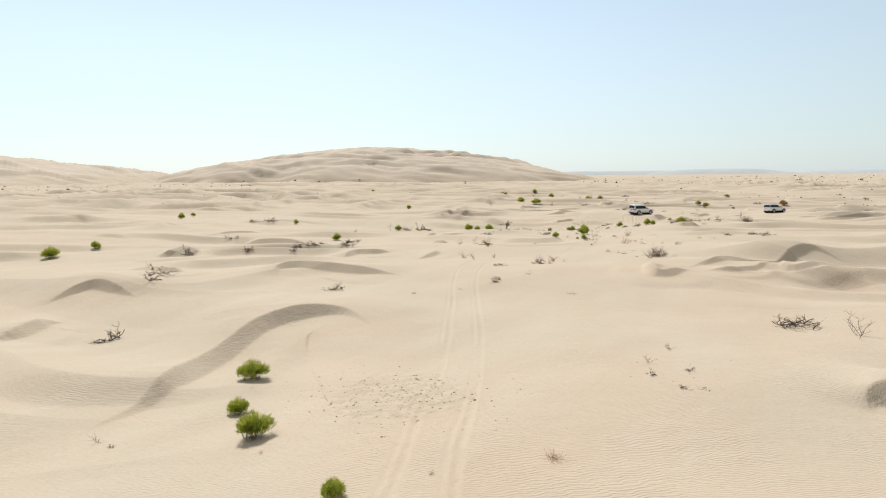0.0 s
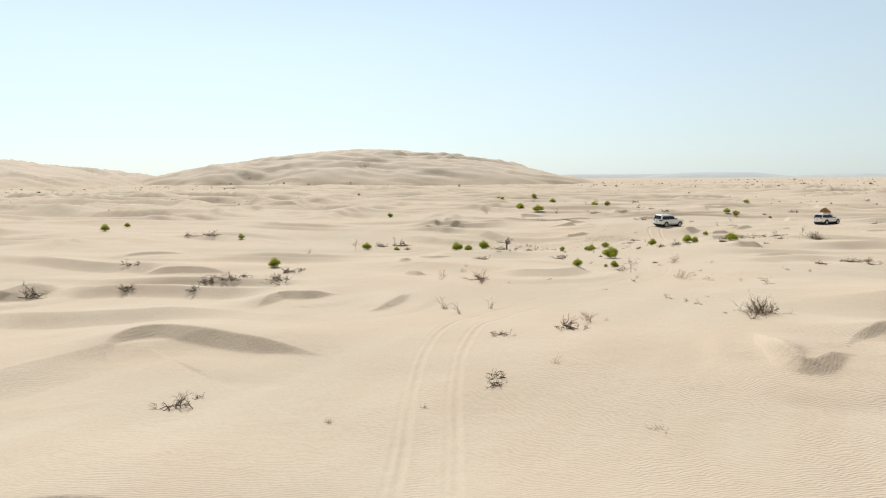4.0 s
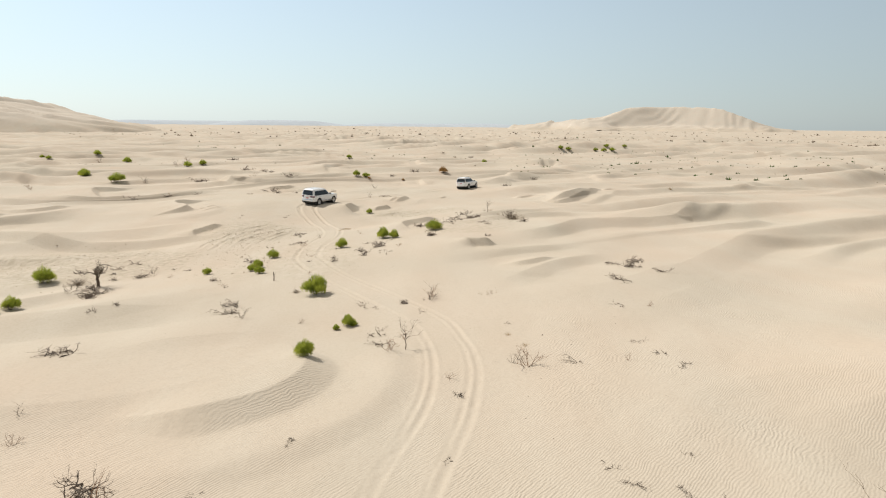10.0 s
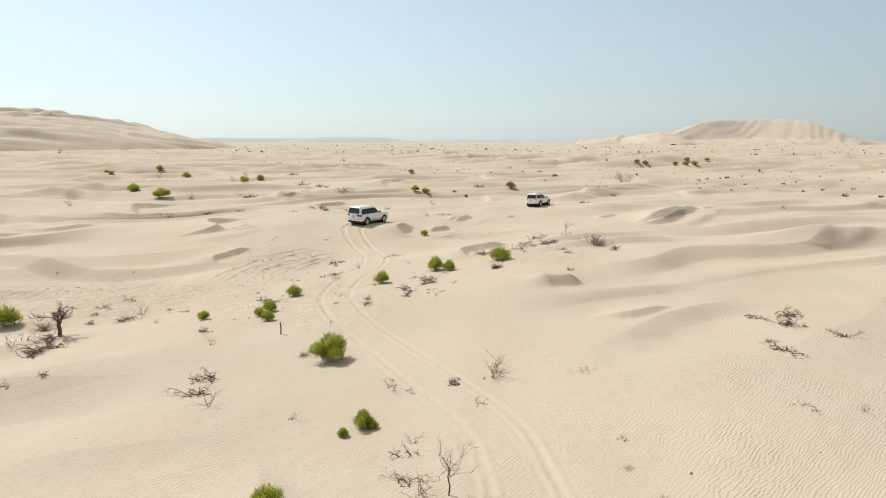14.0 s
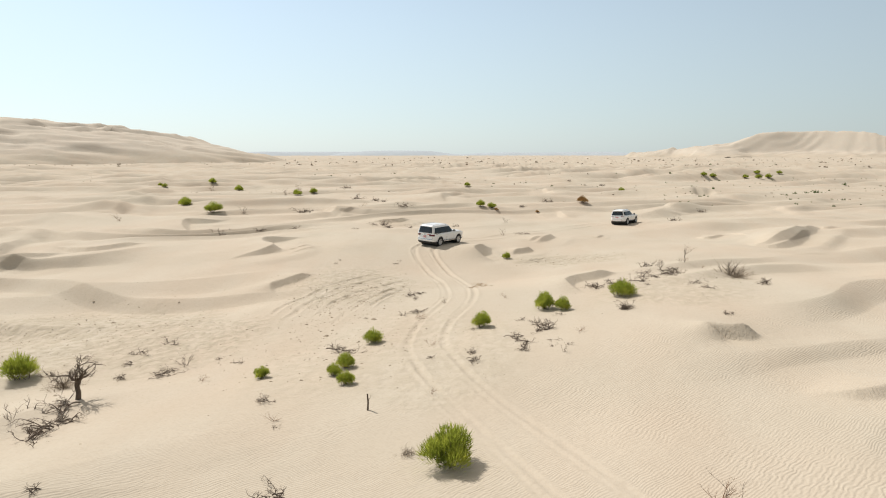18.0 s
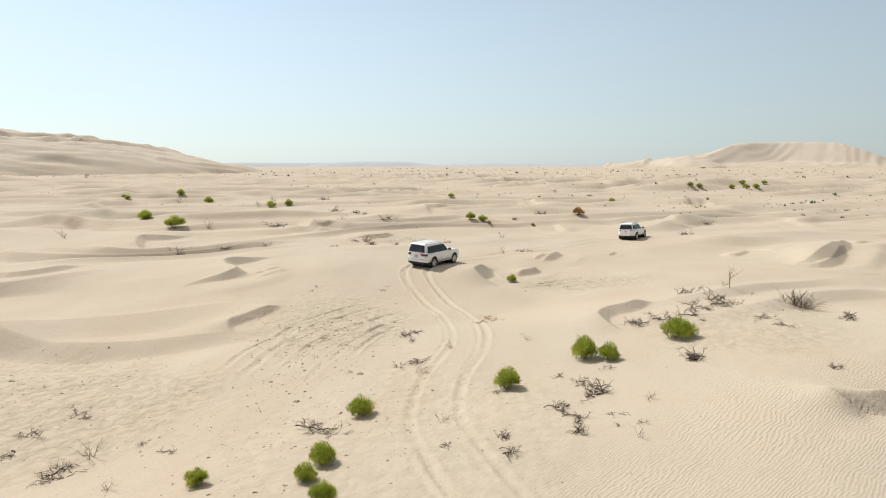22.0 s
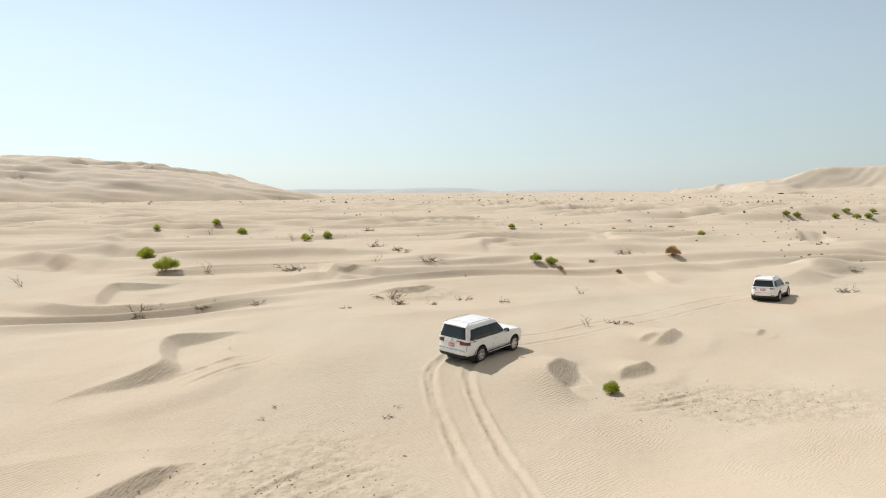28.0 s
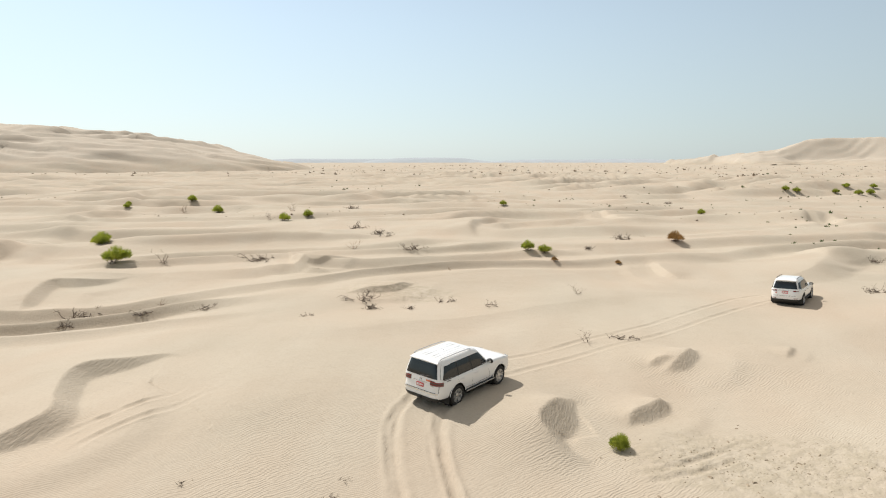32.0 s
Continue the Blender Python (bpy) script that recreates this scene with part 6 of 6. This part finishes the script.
dead_branches(9.7, 11.8, 0.71)
dead_branches(5.8, 12.7, 0.80)
dead_branches(9.2, 12.9, 0.62)
dead_branches(9.0, 14.6, 0.72)
dead_branches(-14.7, 15.4, 1.46)
dead_branches(-61.6, 14.8, 2.12)
dead_branches(-1.7, 15.9, 0.94)
dead_branches(-1.9, 17.5, 0.81)
dead_branches(4.1, 18.0, 0.41)
dead_branches(-1.7, 18.2, 0.57)
dead_branches(-58.7, 16.7, 3.61)
dead_branches(10.0, 19.2, 0.62)
dead_branches(-9.4, 21.4, 1.33)
dead_branches(-2.2, 21.7, 0.64)
dead_branches(-16.2, 20.7, 0.82)
dead_branches(-2.9, 22.3, 0.79)
dead_branches(-0.8, 22.4, 1.08)
dead_branches(-10.0, 22.7, 1.18)
dead_branches(-15.3, 21.9, 0.60)
dead_branches(11.8, 24.4, 1.15)
dead_branches(-18.6, 25.9, 1.51)
dead_branches(-18.8, 27.3, 1.47)
dead_branches(11.9, 25.8, 0.84)
dead_branches(15.1, 26.7, 1.05)
dead_branches(-19.7, 28.1, 1.93)
dead_branches(14.0, 28.4, 1.78)
dead_branches(-12.7, 29.0, 0.65)
dead_branches(13.4, 29.9, 1.09)
dead_branches(-40.8, 31.1, 2.49)
dead_branches(15.8, 31.1, 0.64)
dead_branches(-19.9, 32.1, 0.91)
dead_branches(-18.4, 33.0, 1.04)
dead_branches(-5.6, 33.0, 0.84)
dead_branches(-7.4, 33.6, 0.72)
dead_branches(-15.9, 33.9, 0.68)
dead_branches(-39.3, 34.0, 3.58)
dead_branches(-3.5, 34.0, 0.88)
dead_branches(-2.3, 34.2, 0.44)
dead_branches(-1.7, 34.4, 0.25)
dead_branches(-17.0, 34.6, 0.54)
dead_branches(-23.2, 34.2, 0.78)
dead_branches(-3.5, 34.8, 0.87)
dead_branches(-2.3, 35.0, 0.64)
dead_branches(-11.5, 35.1, 1.80)
dead_branches(-21.2, 35.2, 1.04)
dead_branches(-2.7, 36.8, 1.36)
dead_branches(-20.4, 36.6, 0.85)
dead_branches(-2.8, 37.8, 1.04)
dead_branches(6.0, 38.7, 0.86)
dead_branches(-3.5, 39.1, 0.76)
dead_branches(1.7, 40.4, 0.85)
dead_branches(-9.7, 41.0, 0.76)
dead_branches(-8.9, 41.6, 1.05)
dead_branches(7.0, 44.4, 1.00)
dead_branches(-9.6, 44.7, 0.59)
dead_branches(7.0, 46.0, 1.12)
dead_branches(10.6, 45.8, 1.18)
dead_branches(4.0, 45.8, 0.59)
dead_branches(1.0, 45.5, 1.10)
dead_branches(-9.6, 46.3, 0.88)
dead_branches(0.9, 46.0, 1.03)
dead_branches(2.4, 46.3, 1.38)
dead_branches(2.0, 47.7, 0.66)
dead_branches(4.7, 48.1, 1.54)
dead_branches(6.1, 48.2, 1.36)
dead_branches(7.0, 52.1, 1.30)
dead_branches(5.8, 53.7, 1.35)
dead_branches(-17.5, 54.7, 0.29)
dead_branches(-17.5, 55.7, 0.27)
dead_branches(-13.1, 56.1, 0.55)
dead_branches(-13.0, 57.0, 0.48)
dead_branches(-34.9, 71.4, 1.32)
dead_branches(-3.0, 72.7, 1.21)
dead_branches(-36.2, 74.4, 2.68)
dead_branches(-31.7, 73.6, 1.38)
dead_branches(-21.0, 74.1, 0.84)
dead_branches(-28.3, 75.5, 1.29)
dead_branches(-18.0, 77.3, 1.92)
dead_branches(-15.5, 77.7, 1.06)
dead_branches(-19.2, 78.9, 2.46)
dead_branches(-10.4, 79.0, 0.94)
dead_branches(-13.6, 80.4, 1.27)
dead_branches(16.3, 87.1, 1.46)
dead_branches(-33.4, 93.0, 3.85)
dead_branches(24.1, 103.7, 1.97)
dead_branches(-20.4, 99.9, 2.62)
dead_branches(-2.4, 106.3, 1.85)
dead_branches(2.1, 113.8, 2.77)
dead_branches(-26.2, 112.8, 1.82)
dead_branches(-28.2, 117.8, 3.30)
dead_branches(-33.8, 124.7, 2.97)
dead_branches(-45.1, 157.0, 3.67)
dead_branches(22.9, 196.1, 2.97)
dead_branches(15.0, 214.2, 2.30)
dead_twigs(5.5, -41.7, 0.45)
dead_twigs(18.3, -26.8, 0.32)
dead_twigs(18.4, -24.2, 0.36)
dead_twigs(25.0, -16.2, 1.34)
dead_twigs(4.8, -11.0, 0.25)
dead_twigs(-3.9, -4.7, 0.96)
dead_twigs(-5.9, -3.5, 0.84)
dead_twigs(3.2, -3.3, 0.90)
dead_twigs(-3.3, -2.3, 0.73)
dead_twigs(-11.2, 3.9, 0.55)
dead_twigs(-7.8, 4.2, 1.51)
dead_twigs(-12.6, 5.9, 0.73)
dead_twigs(-12.2, 8.3, 0.50)
dead_twigs(-12.9, 9.8, 0.24)
dead_twigs(0.9, 12.0, 0.31)
dead_twigs(7.8, 12.6, 0.34)
dead_twigs(3.4, 13.2, 0.39)
dead_twigs(-36.2, 13.5, 0.87)
dead_twigs(3.7, 13.5, 0.53)
dead_twigs(11.4, 19.2, 0.25)
dead_twigs(-5.7, 19.6, 0.35)
dead_twigs(-8.7, 20.4, 0.74)
dead_twigs(0.7, 23.2, 0.87)
dead_twigs(-20.3, 26.8, 0.82)
dead_twigs(-11.5, 27.1, 0.25)
dead_twigs(-6.8, 29.7, 0.42)
dead_twigs(-18.1, 33.7, 0.83)
dead_twigs(-1.0, 36.1, 0.25)
dead_twigs(-7.8, 43.3, 0.53)
dead_twigs(-4.4, 44.0, 0.46)
dead_twigs(9.3, 53.3, 0.41)
dead_twigs(8.1, 54.3, 0.36)
dead_twigs(9.0, 56.2, 0.49)
dead_twigs(-4.8, 71.9, 0.88)
dead_twigs(-32.9, 77.4, 0.58)
dead_twigs(-52.1, 79.1, 2.12)
dead_twigs(-4.7, 83.0, 0.94)
dead_twigs(-14.8, 90.0, 0.48)
dead_twigs(-40.7, 89.4, 1.44)
dead_twigs(-26.9, 101.7, 1.21)
dead_twigs(-72.8, 142.8, 2.05)
dead_twigs(-51.6, 133.7, 2.12)
dead_twigs(-53.7, 147.4, 2.84)
grass_tuft(11.0, -39.7, 0.25)
grass_tuft(16.2, -38.3, 0.35)
grass_tuft(18.5, -35.9, 0.81)
grass_tuft(0.8, -19.5, 0.54)
grass_tuft(4.3, 15.0, 0.52)
grass_tuft(3.8, 16.4, 0.51)
grass_tuft(-6.4, 49.4, 0.30)
grass_tuft(-6.2, 50.1, 0.65)
grass_tuft(-6.1, 97.2, 0.64)
dry_bush(10.4, 2.1, 2.37)
dry_bush(-30.2, 23.9, 1.16)
dry_bush(-6.9, 25.4, 0.52)
dry_bush(-21.9, 31.1, 1.49)
dry_bush(10.0, 49.0, 2.30)
dead_tree(-0.7, 15.4, 1.17)
dead_tree(-19.6, 29.0, 2.14)
stake(-8.7, 28.2, 0.25)
red_stalks(9.7, -14.3, 0.69)
red_stalks(3.7, -2.3, 0.63)
red_stalks(4.0, 23.0, 0.93)
red_stalks(-7.5, 35.5, 0.93)
red_stalks(7.8, 112.7, 1.67)
red_stalks(5.6, 120.2, 0.90)
dead_branches(-5.7, 33.8, 0.98)
dead_twigs(-1.9, 33.5, 0.29)
dead_branches(-1.4, 39.4, 0.61)
dead_branches(1.7, 39.8, 1.34)
dead_branches(6.0, 49.4, 2.21)
dead_branches(3.9, 46.8, 1.22)
dead_branches(-5.9, 37.5, 0.49)
dead_branches(-20.8, 33.8, 0.76)
dead_branches(-18.3, 32.4, 1.09)
dead_twigs(-16.2, 31.6, 0.44)
dead_branches(-10.0, 45.7, 1.13)
dead_branches(-11.7, 40.4, 0.48)
dead_branches(-19.0, 26.7, 1.90)
dead_branches(-12.5, 28.7, 0.72)
dead_branches(-11.2, 26.6, 0.36)
red_stalks(-8.8, 40.0, 1.19)
dead_branches(-3.8, 35.7, 1.25)
dead_branches(0.3, 22.7, 0.39)
dead_branches(0.1, 20.6, 0.60)
dead_twigs(-0.7, 16.7, 0.58)
dead_branches(14.9, 30.2, 1.81)
dead_branches(14.4, 28.0, 0.75)
red_stalks(2.8, -2.7, 1.06)
dead_branches(3.5, -13.5, 1.04)
dead_twigs(10.2, 0.4, 0.93)
dead_twigs(3.9, 12.7, 1.06)
dead_twigs(0.7, 22.6, 0.99)
dead_twigs(-1.3, 15.2, 0.86)
dead_branches(-40.5, -4.3, 2.20)
grass_tuft(-5.5, -3.9, 0.77)
dead_branches(-4.8, -20.6, 0.62)
rust_bush(7.8, 112.7, 1.91)
rust_bush(-6.1, 95.3, 0.64)
rust_bush(-0.3, 97.2, 0.60)
grass_tuft(40.2, 80.6, 1.30)
dead_tree(-51.6, 133.1, 1.20)
dead_tree(-56.3, 154.3, 1.20)
dead_tree(-72.6, 143.1, 1.20)
dead_tree(-33.4, 18.2, 1.20)
dead_tree(8.3, 54.0, 1.10)
